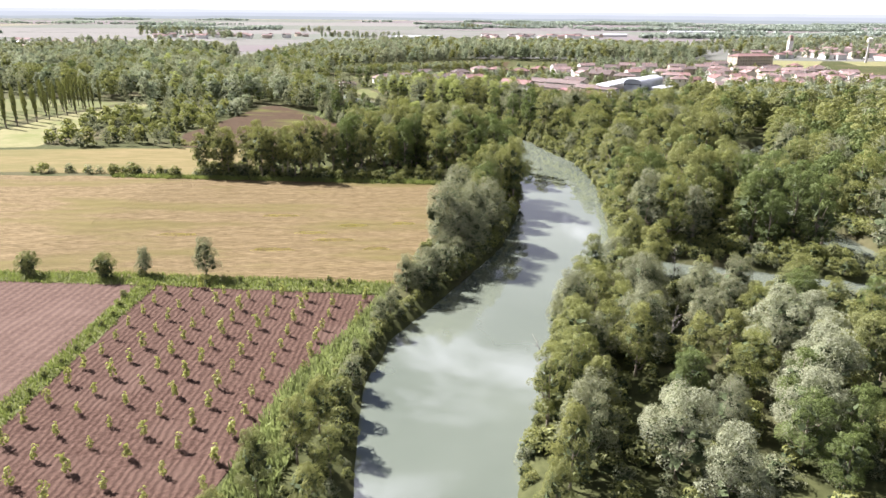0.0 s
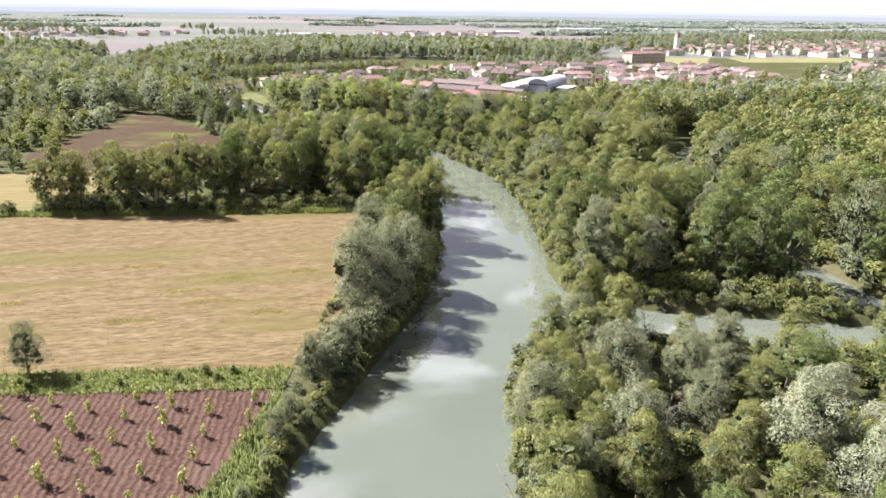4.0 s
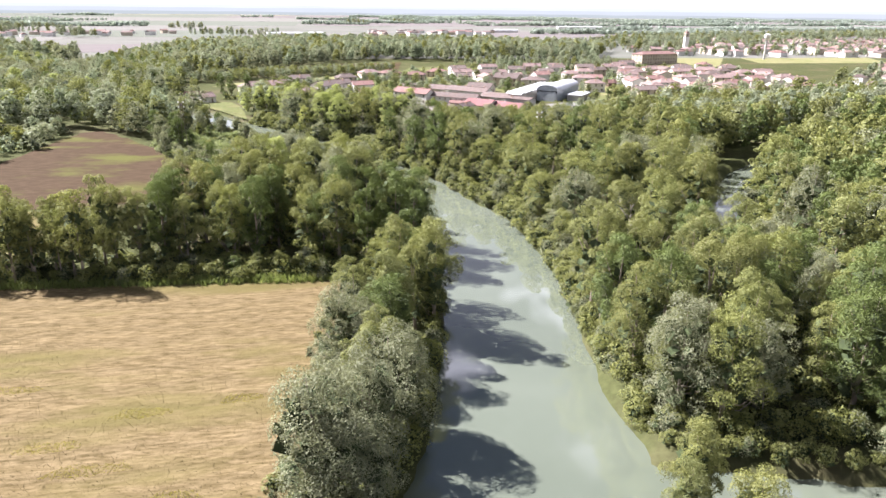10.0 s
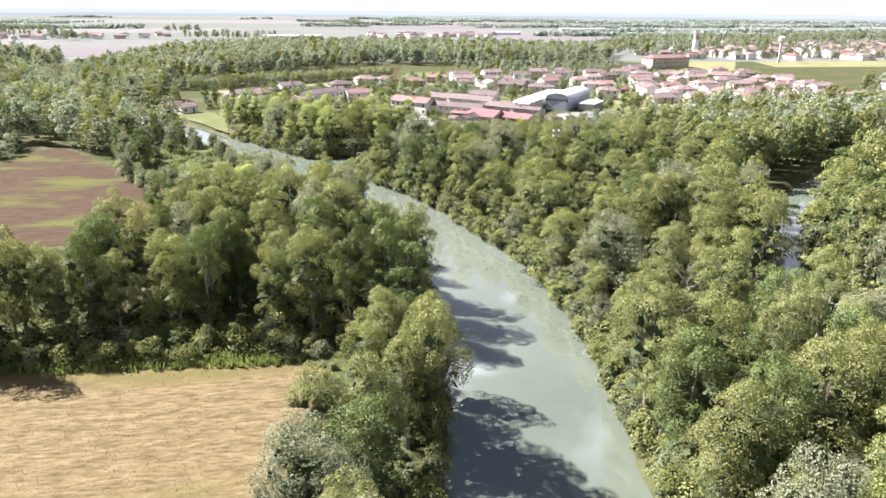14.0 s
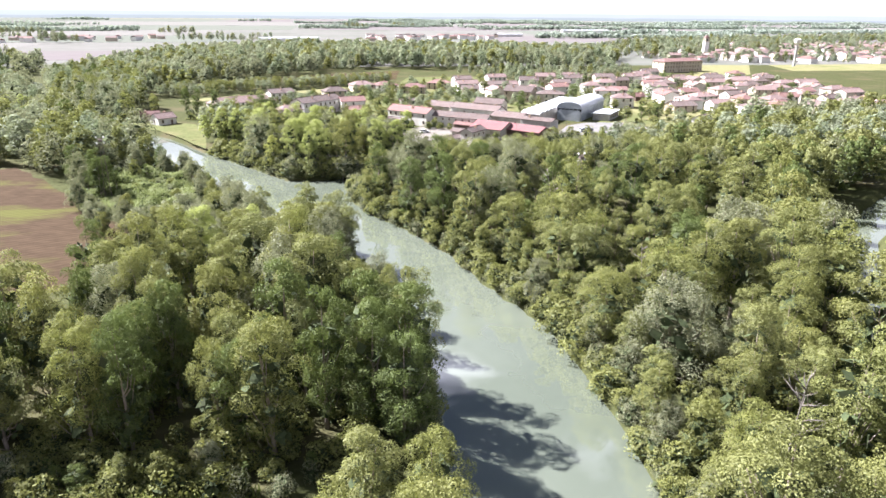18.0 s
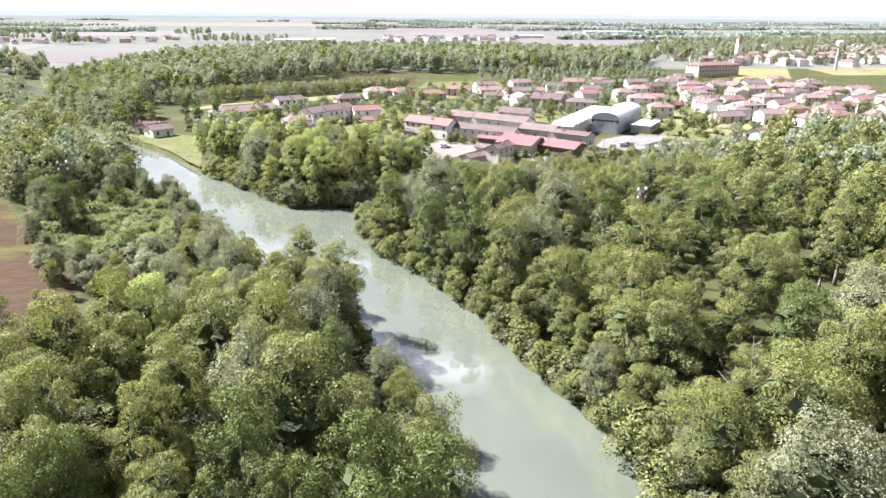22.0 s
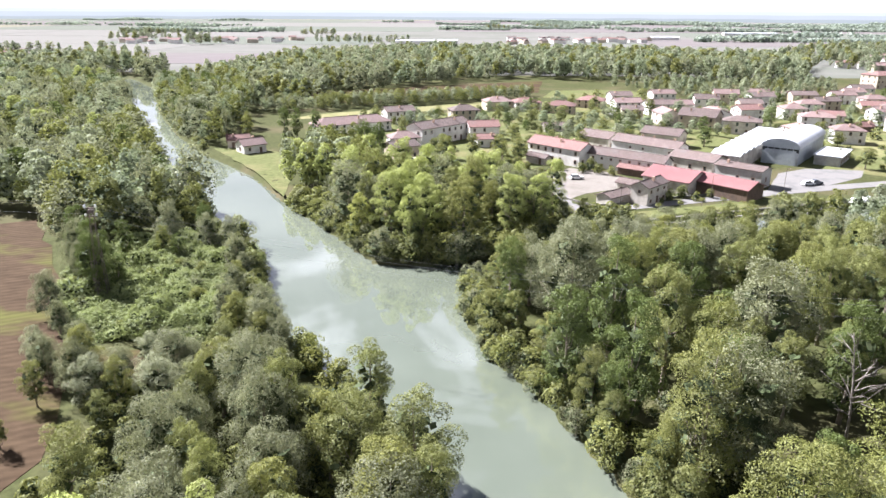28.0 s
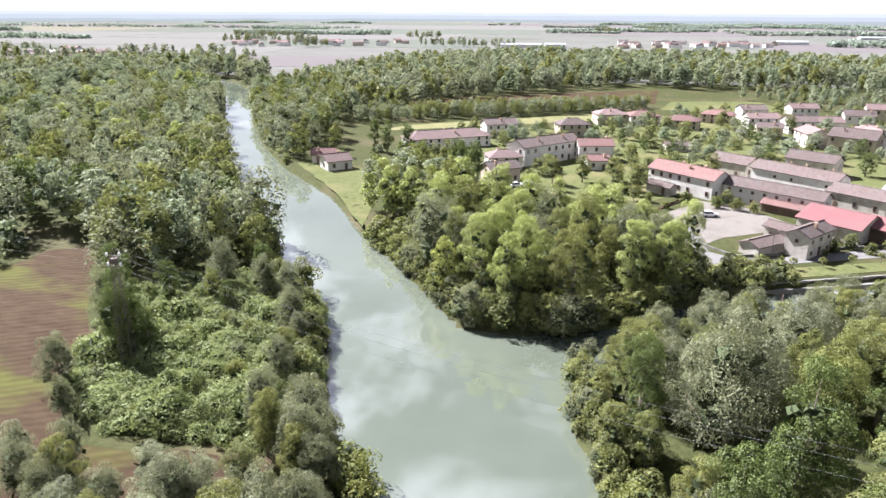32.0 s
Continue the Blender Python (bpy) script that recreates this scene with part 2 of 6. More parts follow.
PLASTER_CREAM = surf("cream_plaster", (0.404, 0.346, 0.266), (0.448, 0.389, 0.311), (0.346, 0.296, 0.237), 1.2, 0.25, bump=0.05, vary=0.14)
PLASTER_GREY = surf("old_grey_plaster", (0.42, 0.39, 0.35), (0.54, 0.5, 0.45), (0.32, 0.28, 0.24), 0.9, 0.3, bump=0.15, vary=0.1)
BRICK = surf("weathered_brick", (0.36, 0.24, 0.18), (0.45, 0.32, 0.25), (0.4, 0.34, 0.28), 2.5, 0.3, bump=0.3)
TILE_OLD = surf("old_clay_tiles", (0.108, 0.0802, 0.0735), (0.169, 0.129, 0.12), (0.144, 0.124, 0.119), 1.4, 0.2, bump=0.6, wave=(0.35, 0, 0.35, 0.3), vary=0.16)
TILE_RED = surf("red_clay_tiles", (0.176, 0.0979, 0.0886), (0.218, 0.128, 0.117), (0.169, 0.117, 0.108), 1.4, 0.2, bump=0.6, wave=(0.35, 0, 0.35, 0.3), vary=0.16)
TILE_PINK = surf("pale_clay_tiles", (0.197, 0.137, 0.128), (0.236, 0.17, 0.16), (0.177, 0.134, 0.128), 1.4, 0.2, bump=0.6, wave=(0.35, 0, 0.3, 0.3), vary=0.12)
RED_SHEET = surf("red_metal_sheet", (0.197, 0.0855, 0.0874), (0.23, 0.109, 0.11), (0.205, 0.114, 0.11), 0.6, 0.12, rough=0.5, bump=0.3, wave=(0.5, 0, 0.25, 0.0))
WHITE_SHEET = surf("white_metal_sheet", (0.431, 0.449, 0.48), (0.467, 0.485, 0.517), (0.396, 0.414, 0.443), 0.6, 0.1, rough=0.45, bump=0.2, wave=(0.6, 90, 0.12, 0.0))
GREY_SHEET = surf("grey_metal_cladding", (0.33, 0.36, 0.39), (0.4, 0.43, 0.46), (0.28, 0.3, 0.33), 0.6, 0.2, rough=0.5, bump=0.2, wave=(0.6, 0, 0.2, 0.0))
CONCRETE = surf("stained_concrete", (0.32, 0.312, 0.296), (0.384, 0.376, 0.36), (0.24, 0.232, 0.216), 1.0, 0.2, bump=0.1)
GLASS = surf("dark_window_glass", (0.03, 0.035, 0.04), (0.05, 0.055, 0.06), (0.04, 0.045, 0.05), 2.0, 0.5, rough=0.12, bump=0.0, spec=0.6)
FRAME_WOOD = surf("brown_window_frame", (0.2, 0.12, 0.08), (0.26, 0.16, 0.11), (0.16, 0.1, 0.07), 5.0, 0.6, bump=0.1)
SHUTTER_GREEN = surf("green_shutter_paint", (0.09, 0.14, 0.1), (0.12, 0.17, 0.12), (0.08, 0.12, 0.09), 5.0, 0.6, bump=0.1)
DARK_WOOD = surf("dark_timber", (0.09, 0.06, 0.045), (0.14, 0.1, 0.075), (0.07, 0.055, 0.045), 3.0, 0.5, bump=0.3)
STEEL = surf("weathered_steel", (0.11, 0.09, 0.08), (0.17, 0.135, 0.12), (0.12, 0.075, 0.06), 3.0, 0.4, rough=0.65, metal=0.2, bump=0.1)
WIRE = surf("aluminium_wire", (0.16, 0.16, 0.16), (0.2, 0.2, 0.2), (0.14, 0.14, 0.14), 3.0, 0.4, rough=0.7, metal=0.2, bump=0.0)
PORCELAIN = surf("white_porcelain", (0.8, 0.8, 0.78), (0.84, 0.84, 0.82), (0.76, 0.76, 0.74), 3.0, 0.4, rough=0.2, bump=0.0)
GELCOAT = surf("white_boat_hull", (0.78, 0.78, 0.77), (0.82, 0.82, 0.81), (0.7, 0.7, 0.69), 3.0, 0.4, rough=0.25, bump=0.0)
CAR_PAINTS = [surf("car_paint_" + n, c, c, rgb(c, 0.9)[:3], 3.0, 0.4, rough=0.25, bump=0.0, spec=0.6) for n, c in
              (("white", (0.75, 0.75, 0.75)), ("silver", (0.45, 0.46, 0.47)), ("dark", (0.06, 0.07, 0.09)))]
RUBBER = surf("black_rubber", (0.03, 0.03, 0.03), (0.04, 0.04, 0.04), (0.03, 0.03, 0.03), 3.0, 0.4, bump=0.0)
L_OLIVE = leaf("olive_leaves", (0.135, 0.149, 0.0484), (0.227, 0.242, 0.0822), (0.182, 0.189, 0.0697))
L_GREEN = leaf("deep_green_leaves", (0.12, 0.135, 0.0375), (0.219, 0.229, 0.0672), (0.174, 0.18, 0.0625))
L_LIGHT = leaf("yellow_green_leaves", (0.153, 0.16, 0.0475), (0.219, 0.224, 0.0724), (0.145, 0.16, 0.0642))
L_SILVER = leaf("silver_green_leaves", (0.159, 0.17, 0.0999), (0.236, 0.244, 0.154), (0.188, 0.197, 0.109))
L_WHITE = leaf("white_willow_leaves", (0.224, 0.237, 0.15), (0.306, 0.321, 0.212), (0.259, 0.273, 0.178))
# dark quads inside the crowns: inner shade put into their colour
L_CORE_SHADE = surf("crown_core_shade", (0.035, 0.0488, 0.0196), (0.056, 0.075, 0.0294), (0.042, 0.0488, 0.0224), 2.0, 0.3, bump=0.0)
L_WEED = leaf("yellow_weeds", (0.312, 0.286, 0.06), (0.416, 0.377, 0.09), (0.364, 0.338, 0.07), 0.2)
L_SAP = leaf("sapling_leaves", (0.245, 0.262, 0.0748), (0.343, 0.359, 0.112), (0.294, 0.31, 0.0898))
L_FRESH = leaf("fresh_green_leaves", (0.234, 0.27, 0.0886), (0.351, 0.384, 0.133), (0.294, 0.321, 0.12))
L_DARK = leaf("dark_green_leaves", (0.0598, 0.0877, 0.0237), (0.132, 0.158, 0.0433), (0.101, 0.132, 0.0394), 0.3)
L_VINE = leaf("pale_vine_leaves", (0.161, 0.192, 0.0748), (0.242, 0.276, 0.118), (0.197, 0.23, 0.0932))
L_GRASS = leaf("tall_grass", (0.11, 0.142, 0.0371), (0.209, 0.238, 0.0741), (0.154, 0.184, 0.0555))
L_STUBBLE = leaf("dry_stubble", (0.095, 0.0717, 0.0364), (0.19, 0.147, 0.0849), (0.152, 0.122, 0.0606), 0.1)
# three far leaf tones, paled and cooled: haze put into their colour
L_FAR = leaf("hazed_wood_leaves", (0.192, 0.219, 0.132), (0.316, 0.345, 0.227), (0.248, 0.275, 0.19))
L_FAR_DARK = leaf("hazed_wood_dark_leaves", (0.149, 0.182, 0.114), (0.248, 0.283, 0.179), (0.198, 0.232, 0.153))
L_FAR_PALE = leaf("hazed_wood_pale_leaves", (0.206, 0.227, 0.146), (0.289, 0.307, 0.207), (0.238, 0.259, 0.173))
# haze put into the foliage colour of the distant tree belts
L_PLAIN_HAZED = leaf("hazed_plain_leaves", (0.228, 0.268, 0.232), (0.271, 0.312, 0.265), (0.248, 0.29, 0.253))


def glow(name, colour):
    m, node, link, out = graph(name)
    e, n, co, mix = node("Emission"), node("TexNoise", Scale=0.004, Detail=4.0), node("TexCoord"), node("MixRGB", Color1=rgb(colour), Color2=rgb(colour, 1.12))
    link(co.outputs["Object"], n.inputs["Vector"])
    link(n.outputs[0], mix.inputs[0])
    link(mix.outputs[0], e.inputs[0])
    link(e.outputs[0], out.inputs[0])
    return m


# backdrop tones that glow, with distance haze put into the emission
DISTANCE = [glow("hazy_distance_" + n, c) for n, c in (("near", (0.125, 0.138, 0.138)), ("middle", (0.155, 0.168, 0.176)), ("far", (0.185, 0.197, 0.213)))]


# ---- mesh helpers ----
def mesh_from(name, verts, faces, mats, smooth=False, index=None):
    me = bpy.data.meshes.new(name)
    me.from_pydata([tuple(v) for v in verts], [], faces)
    for m in mats if isinstance(mats, (list, tuple)) else [mats]:
        me.materials.append(m)
    if index is not None:
        me.polygons.foreach_set("material_index", index)
    if smooth:
        me.polygons.foreach_set("use_smooth", [True] * len(me.polygons))
    me.update()
    return me


def quad_mesh(name, q, mat, core=0, normals=None):
    """A mesh of loose quads from an array (n, 4, 3); the last core quads take the dark core shade."""
    n = len(q)
    me = bpy.data.meshes.new(name)
    me.vertices.add(4 * n)
    me.vertices.foreach_set("co", np.ascontiguousarray(q, dtype=np.float32).ravel())
    me.loops.add(4 * n)
    me.loops.foreach_set("vertex_index", np.arange(4 * n, dtype=np.int32))
    me.polygons.add(n)
    me.polygons.foreach_set("loop_start", np.arange(0, 4 * n, 4, dtype=np.int32))
    me.materials.append(mat)
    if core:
        me.materials.append(L_CORE_SHADE)
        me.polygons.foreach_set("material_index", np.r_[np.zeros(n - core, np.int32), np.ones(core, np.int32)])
    me.update(calc_edges=True)
    if normals is not None:
        at = me.attributes.new("custom_normal", "FLOAT_VECTOR", "FACE")
        at.data.foreach_set("vector", np.ascontiguousarray(normals, dtype=np.float32).ravel())
    return me


def part(name, data, parent, label="", m=None):
    """Links a mesh (or a bmesh with its material) as one object under a thing or a part."""
    ob = new(name, data)
    ob.parent = parent
    if m is not None:
        ob.matrix_basis = m
    return tagged(ob, label)


class Build:
    """Gathers boxes, prisms and tubes into one mesh."""

    def __init__(self):
        self.v, self.f, self.i = [], [], []

    def add(self, verts, faces, index=0):
        k = len(self.v)
        self.v += [tuple(p) for p in verts]
        self.f += [tuple(k + a for a in f) for f in faces]
        self.i += [index] * len(faces)
        return self

    def box(self, x0, x1, y0, y1, z0, z1, index=0, m=None):
        p = [Vector((x, y, z)) for z in (z0, z1) for x, y in ((x0, y0), (x1, y0), (x1, y1), (x0, y1))]
        if m is not None:
            p = [m @ a for a in p]
        return self.add(p, [(3, 2, 1, 0), (4, 5, 6, 7), (0, 1, 5, 4), (1, 2, 6, 5), (2, 3, 7, 6), (3, 0, 4, 7)], index)

    def prism(self, outline, along, index=0):
        """An outline of points swept along a vector."""
        n, a = len(outline), Vector(along)
        p = [Vector(o) for o in outline]
        return self.add(p + [o + a for o in p], [tuple(range(n - 1, -1, -1)), tuple(range(n, 2 * n))] + [(k, (k + 1) % n, n + (k + 1) % n, n + k) for k in range(n)], index)

    def tube(self, path, radii, sides=6, index=0):
        path = [Vector(p) for p in path]
        rings = []
        for k, p in enumerate(path):
            d = (path[min(k + 1, len(path) - 1)] - path[max(k - 1, 0)]).normalized()
            u = d.orthogonal().normalized()
            w = d.cross(u)
            rings.append([p + (u * math.cos(2 * math.pi * s / sides) + w * math.sin(2 * math.pi * s / sides)) * radii[k] for s in range(sides)])
        faces = [(k * sides + s, k * sides + (s + 1) % sides, (k + 1) * sides + (s + 1) % sides, (k + 1) * sides + s) for k in range(len(path) - 1) for s in range(sides)]
        faces += [tuple(range(sides - 1, -1, -1)), tuple((len(path) - 1) * sides + s for s in range(sides))]
        return self.add([p for r in rings for p in r], faces, index)

    def mesh(self, name, mats, smooth=False):
        return mesh_from(name, self.v, self.f, mats, smooth, self.i)


def inside(p, poly):
    """Which of the points (n, 2) lie within the polygon."""
    x, y, poly = p[:, 0], p[:, 1], np.array(poly, float)
    res = np.zeros(len(p), bool)
    for a, b in zip(poly, np.roll(poly, -1, 0)):
        hit = ((a[1] > y) != (b[1] > y)) & (x < (b[0] - a[0]) * (y - a[1]) / (b[1] - a[1] + 1e-12) + a[0])
        res ^= hit
    return res


def line_gap(p, line):
    """Distance of the points (n, 2) from a polyline."""
    best = np.full(len(p), 1e9)
    for a, b in zip(np.array(line[:-1], float), np.array(line[1:], float)):
        d = b - a
        k = np.clip(((p - a) @ d) / (d @ d), 0, 1)
        best = np.minimum(best, np.hypot(*(p - a - k[:, None] * d).T))
    return best


# ---- the plan: river, channels, ground ----
GROUND = 1.6
LEFT_BANK = [(-6, -80), (-8, 20), (-10, 64), (-11, 85), (-9, 100), (-3, 112), (6, 132), (14, 150), (20, 178), (23, 200), (24, 225), (22, 250), (16, 275), (6, 295), (-5, 308),
             (-17, 325), (-22, 338), (-27, 352), (-42, 370), (-52, 392), (-72, 415), (-92, 452), (-141, 538), (-172, 600), (-200, 655), (-260, 735), (-340, 790)]
RIGHT_BANK = [(8, -80), (8, 30), (9, 63), (12, 76), (16, 85), (20, 110), (25, 122), (33, 131), (41, 143), (40, 156), (44, 178), (48, 208), (48, 230), (46, 245), (41, 260), (36, 282),
              (28, 302), (20, 316), (17, 330), (17, 342), (16, 352), (-2, 354), (-14, 373), (-32, 399), (-52, 433), (-80, 466), (-105, 504), (-139, 566), (-165, 620), (-186, 672), (-240, 750), (-335, 812)]
RIVER = LEFT_BANK + RIGHT_BANK[::-1]
CHANNELS = [([(34, 136), (50, 132), (75, 124), (110, 112), (170, 95), (260, 80)], 6.0),
            ([(300, 380), (240, 352), (193, 325), (160, 300), (133, 278), (110, 248), (96, 222), (90, 190), (92, 150), (95, 118)], 5.0),
            ([(10, 347), (26, 353), (38, 364), (54, 373.5), (78, 382.8), (140, 405), (220, 425)], 6.6)]


def shore(p):
    """How far the points (n, 2) lie from the water's edge: positive on land."""
    p = np.asarray(p, float)
    d = line_gap(p, RIVER + RIVER[:1])
    d[inside(p, RIVER)] *= -1
    for line, half in CHANNELS:
        d = np.minimum(d, line_gap(p, line) - half)
    return d


def stretch_axis(lo, hi, step, far_lo, far_hi):
    core, a, b, s = list(np.arange(lo, hi + step, step)), [], [], step
    x = lo
    while x > far_lo:
        s *= 1.35
        x -= s
        a.append(max(x, far_lo))
    x, s = core[-1], step
    while x < far_hi:
        s *= 1.35
        x += s
        b.append(min(x, far_hi))
    return np.array(a[::-1] + core + b)


def make_ground():
    xs, ys = stretch_axis(-232, 212, 2.5, -4900, 4900), stretch_axis(-30, 722, 2.5, -4900, 4990)
    X, Y = np.meshgrid(xs, ys)
    p = np.stack([X.ravel(), Y.ravel()], 1)
    d = np.full(len(p), 50.0)
    near = (np.abs(p[:, 0]) < 450) & (p[:, 1] > -120) & (p[:, 1] < 900)
    d[near] = shore(p[near])
    k = np.clip((d + 2.2) / 3.2, 0, 1)
    rag = np.array([noise.noise(Vector((x * 0.12, y * 0.12, 0))) for x, y in p[near]])
    z = GROUND - (1 - k * k * (3 - 2 * k)) * 3.4
    z[near] += np.where((d[near] > -4) & (d[near] < 2.5), rag * 0.35, 0)
    n = len(xs)
    faces = [(j * n + i, j * n + i + 1, (j + 1) * n + i + 1, (j + 1) * n + i) for j in range(len(ys) - 1) for i in range(n - 1)]
    cx, cy = 0.5 * (xs[:-1] + xs[1:]), 0.5 * (ys[:-1] + ys[1:])
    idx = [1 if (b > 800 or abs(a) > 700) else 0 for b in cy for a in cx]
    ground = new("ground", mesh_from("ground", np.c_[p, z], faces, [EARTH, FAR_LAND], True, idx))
    tagged(ground, "flat river plain with grassy earth banks", "ground", kind="structure")


def water_sheet(name, pts, label, z):
    ob = new(name, mesh_from(name, [(x, y, z) for x, y in pts], [tuple(range(len(pts)))], WATER))
    tagged(ob, label, "water", kind="structure")


def ribbon(line, half):
    out = []
    for s in (1, -1):
        row = []
        for k, p in enumerate(line):
            a, b = Vector(line[max(k - 1, 0)]), Vector(line[min(k + 1, len(line) - 1)])
            t = (b - a).normalized()
            row.append((p[0] - s * t.y * half, p[1] + s * t.x * half))
        out += row if s == 1 else row[::-1]
    return out


make_ground()
water_sheet("water", [(-420, -150), (330, -150), (330, 460), (-100, 900), (-420, 900)], "murky grey-green river water reflecting clouds", 0.0)


def sheet(name, pts, mat, label, category="field", lift=0.06, ragged=0.5, kind="structure"):
    """A flat piece of land on the ground, with a slightly uneven outline and a thin edge."""
    rng, out = random.Random(name + str(pts[0])), []
    for a, b in zip(pts, pts[1:] + pts[:1]):
        n = max(1, int(math.dist(a, b) / 6))
        for k in range(n):
            u = k / n
            j = ragged if k else 0
            out.append((a[0] + (b[0] - a[0]) * u + rng.uniform(-j, j), a[1] + (b[1] - a[1]) * u + rng.uniform(-j, j)))
    b = Build().prism([(x, y, GROUND - 0.1) for x, y in out], (0, 0, 0.1 + lift))
    return tagged(new(name, b.mesh(name, mat)), label, category, kind=kind)


sheet("field", [(-54.5, 20), (-30, 20), (-24, 62), (-19, 85), (-14, 98), (-10, 115), (-53, 120)], PLOUGH, "tilled reddish-brown soil planted with saplings")
sheet("field", [(-180, 20), (-57, 20), (-56, 120), (-180, 126)], PLOUGH_FINE, "bare reddish-brown soil in fine drilled rows")
sheet("grass_strip", [(-57, 20), (-54.4, 20), (-52.8, 121), (-56.2, 121)], LAWN, "narrow strip of rough green grass between fields", "grass", 0.08)
sheet("grass_strip", [(-180, 125.5), (-56, 119.6), (-10, 115.5), (-9, 121), (-56, 124.5), (-180, 130.5)], LAWN, "strip of rough green grass between fields", "grass", 0.1)
sheet("field", [(-180, 130), (-56, 124.3), (-8, 121), (-3, 135), (0, 150), (3, 175), (6, 200), (-37, 203), (-74, 206), (-180, 210)], HAY, "golden mown hay field with faint tyre streaks", ragged=0.8)
sheet("field", [(-180, 214), (-76, 210), (-60, 214), (-58, 256), (-97, 254), (-145, 250), (-180, 246)], HAY_GREEN, "pale golden hay field behind the hedge", ragged=0.8)
sheet("field", [(-97, 256), (-58, 258), (-34, 266), (-31, 283), (-37, 298), (-17, 305), (-17, 312), (-41, 310), (-50, 318), (-58, 335), (-70, 352), (-88, 376), (-95, 372), (-106, 284)],
      BROWN, "bare brown field with greenish sprouting bands", ragged=0.8)
sheet("meadow", [(-185, 250), (-150, 254), (-160, 335), (-150, 372), (-166, 380), (-184, 330)], DRY_GRASS, "rough dry meadow beside a farm track", "meadow", ragged=1.5)
sheet("meadow", [(-300, 240), (-192, 250), (-190, 330), (-172, 385), (-260, 400)], LAWN, "green meadow below rows of poplars", "meadow", ragged=1.5)


# ---- trees ----
def leaf_quads(rng, centres, normals, size, aspect=0.6):
    n = len(centres)
    t = np.cross(normals, rng.normal(size=(n, 3)))
    t /= np.linalg.norm(t, axis=1)[:, None] + 1e-9
    b = np.cross(normals, t)
    b /= np.linalg.norm(b, axis=1)[:, None] + 1e-9
    s = size * rng.uniform(0.6, 1.35, n)[:, None]
    w = s * aspect * rng.uniform(0.75, 1.25, n)[:, None]
    k = s * rng.uniform(-0.25, 0.25, n)[:, None]
    return np.stack([centres - t * s, centres - b * w + t * k, centres + t * s, centres + b * w + t * k], 1)


def crown_points(rng, n, clumps, radii, droop=0.0, loose=0.42):
    """n points with outward normals on the outer skin of a heap of clumps."""
    P, N, need = [], [], n
    weight = radii ** 2 / (radii ** 2).sum()
    while need > 0:
        k = rng.choice(len(clumps), need * 2 + 20, p=weight)
        d = rng.normal(size=(len(k), 3))
        d[:, 2] = np.where(d[:, 2] < -0.4, -d[:, 2] * 0.6, d[:, 2])
        d /= np.linalg.norm(d, axis=1)[:, None]
        r = radii[k] * rng.uniform(1 - 0.48 * loose, 1 + 0.28 * loose, len(k))
        p = clumps[k] + d * r[:, None] * np.array([1, 1, 0.95])
        p[:, 2] -= droop * rng.random(len(k)) ** 2 * radii[k]
        gap = (((p ** 2).sum(1)[:, None] + (clumps ** 2).sum(1)[None] - 2 * p @ clumps.T) / radii[None] ** 2).min(1)
        ok = gap > 0.58 ** 2
        P.append(p[ok][:need])
        N.append(d[ok][:need])
        need -= len(P[-1])
    N = np.concatenate(N)
    return np.concatenate(P), N + rng.normal(scale=loose, size=N.shape)


#        height, radius, clear stem, clumps, clump size, leaves near, leaf size, material, profile, droop
KINDS = {
    "poplar": (19, 4.3, 0.15, 54, 0.27, L_OLIVE, 1.25, 0.1),
    "broadleaf": (18, 5.2, 0.14, 58, 0.27, L_GREEN, 1.7, 0.1),
    "locust": (16, 4.7, 0.16, 50, 0.27, L_LIGHT, 1.8, 0.1),
    "willow": (14, 5.0, 0.08, 56, 0.25, L_SILVER, 2.0, 1.0),
    "ivy": (17, 4.2, 0.03, 54, 0.28, L_DARK, 1.2, 0.3),
    "white_willow": (13, 4.6, 0.06, 56, 0.25, L_WHITE, 2.0, 0.6),
    "black_poplar": (17, 4.2, 0.08, 56, 0.26, L_FRESH, 1.35, 0.1),
    "golden": (14, 4.6, 0.08, 52, 0.27, L_SAP, 1.6, 0.1),
    "column": (22, 2.0, 0.10, 26, 0.55, L_GREEN, 1.0, 0.0),
    "shrub": (4, 2.6, 0.0, 14, 0.42, L_GREEN, 2.5, 0.2),
    "light_shrub": (4, 2.5, 0.0, 14, 0.42, L_LIGHT, 2.5, 0.2),
    "silver_shrub": (4.5, 2.5, 0.0, 14, 0.42, L_SILVER, 2.5, 0.5),
    "vine": (2.2, 3.4, 0.0, 16, 0.34, L_VINE, 3.0, 0.5),
}
LABELS = {
    "poplar": ("poplar_tree", "tall olive-green poplar with a slender grey trunk", "tree"),
    "broadleaf": ("broadleaf_tree", "large deep green riverside tree with a rounded crown", "tree"),
    "locust": ("locust_tree", "yellow-green leafy tree with a loose uneven crown", "tree"),
    "willow": ("willow_tree", "silvery grey-green willow with drooping foliage", "tree"),
    "ivy": ("ivy_clad_tree", "dark tree overgrown with ivy down to the ground", "tree"),
    "white_willow": ("white_willow_tree", "pale silvery white willow with billowing foliage", "tree"),
    "black_poplar": ("black_poplar", "fresh green upright poplar with a full crown", "tree"),
    "golden": ("yellow_green_tree", "bright yellow-green broad-crowned tree", "tree"),
    "column": ("columnar_poplar", "narrow dark columnar poplar standing in a row", "tree"),
    "shrub": ("shrub", "dense deep green shrub on the bank", "shrub"),
    "light_shrub": ("shrub", "bright yellow-green leafy shrub", "shrub"),
    "silver_shrub": ("willow_shrub", "grey-green willow shrub at the water's edge", "shrub"),
    "vine": ("vine_thicket", "low thicket smothered in pale green climbing vines", "shrub"),
}
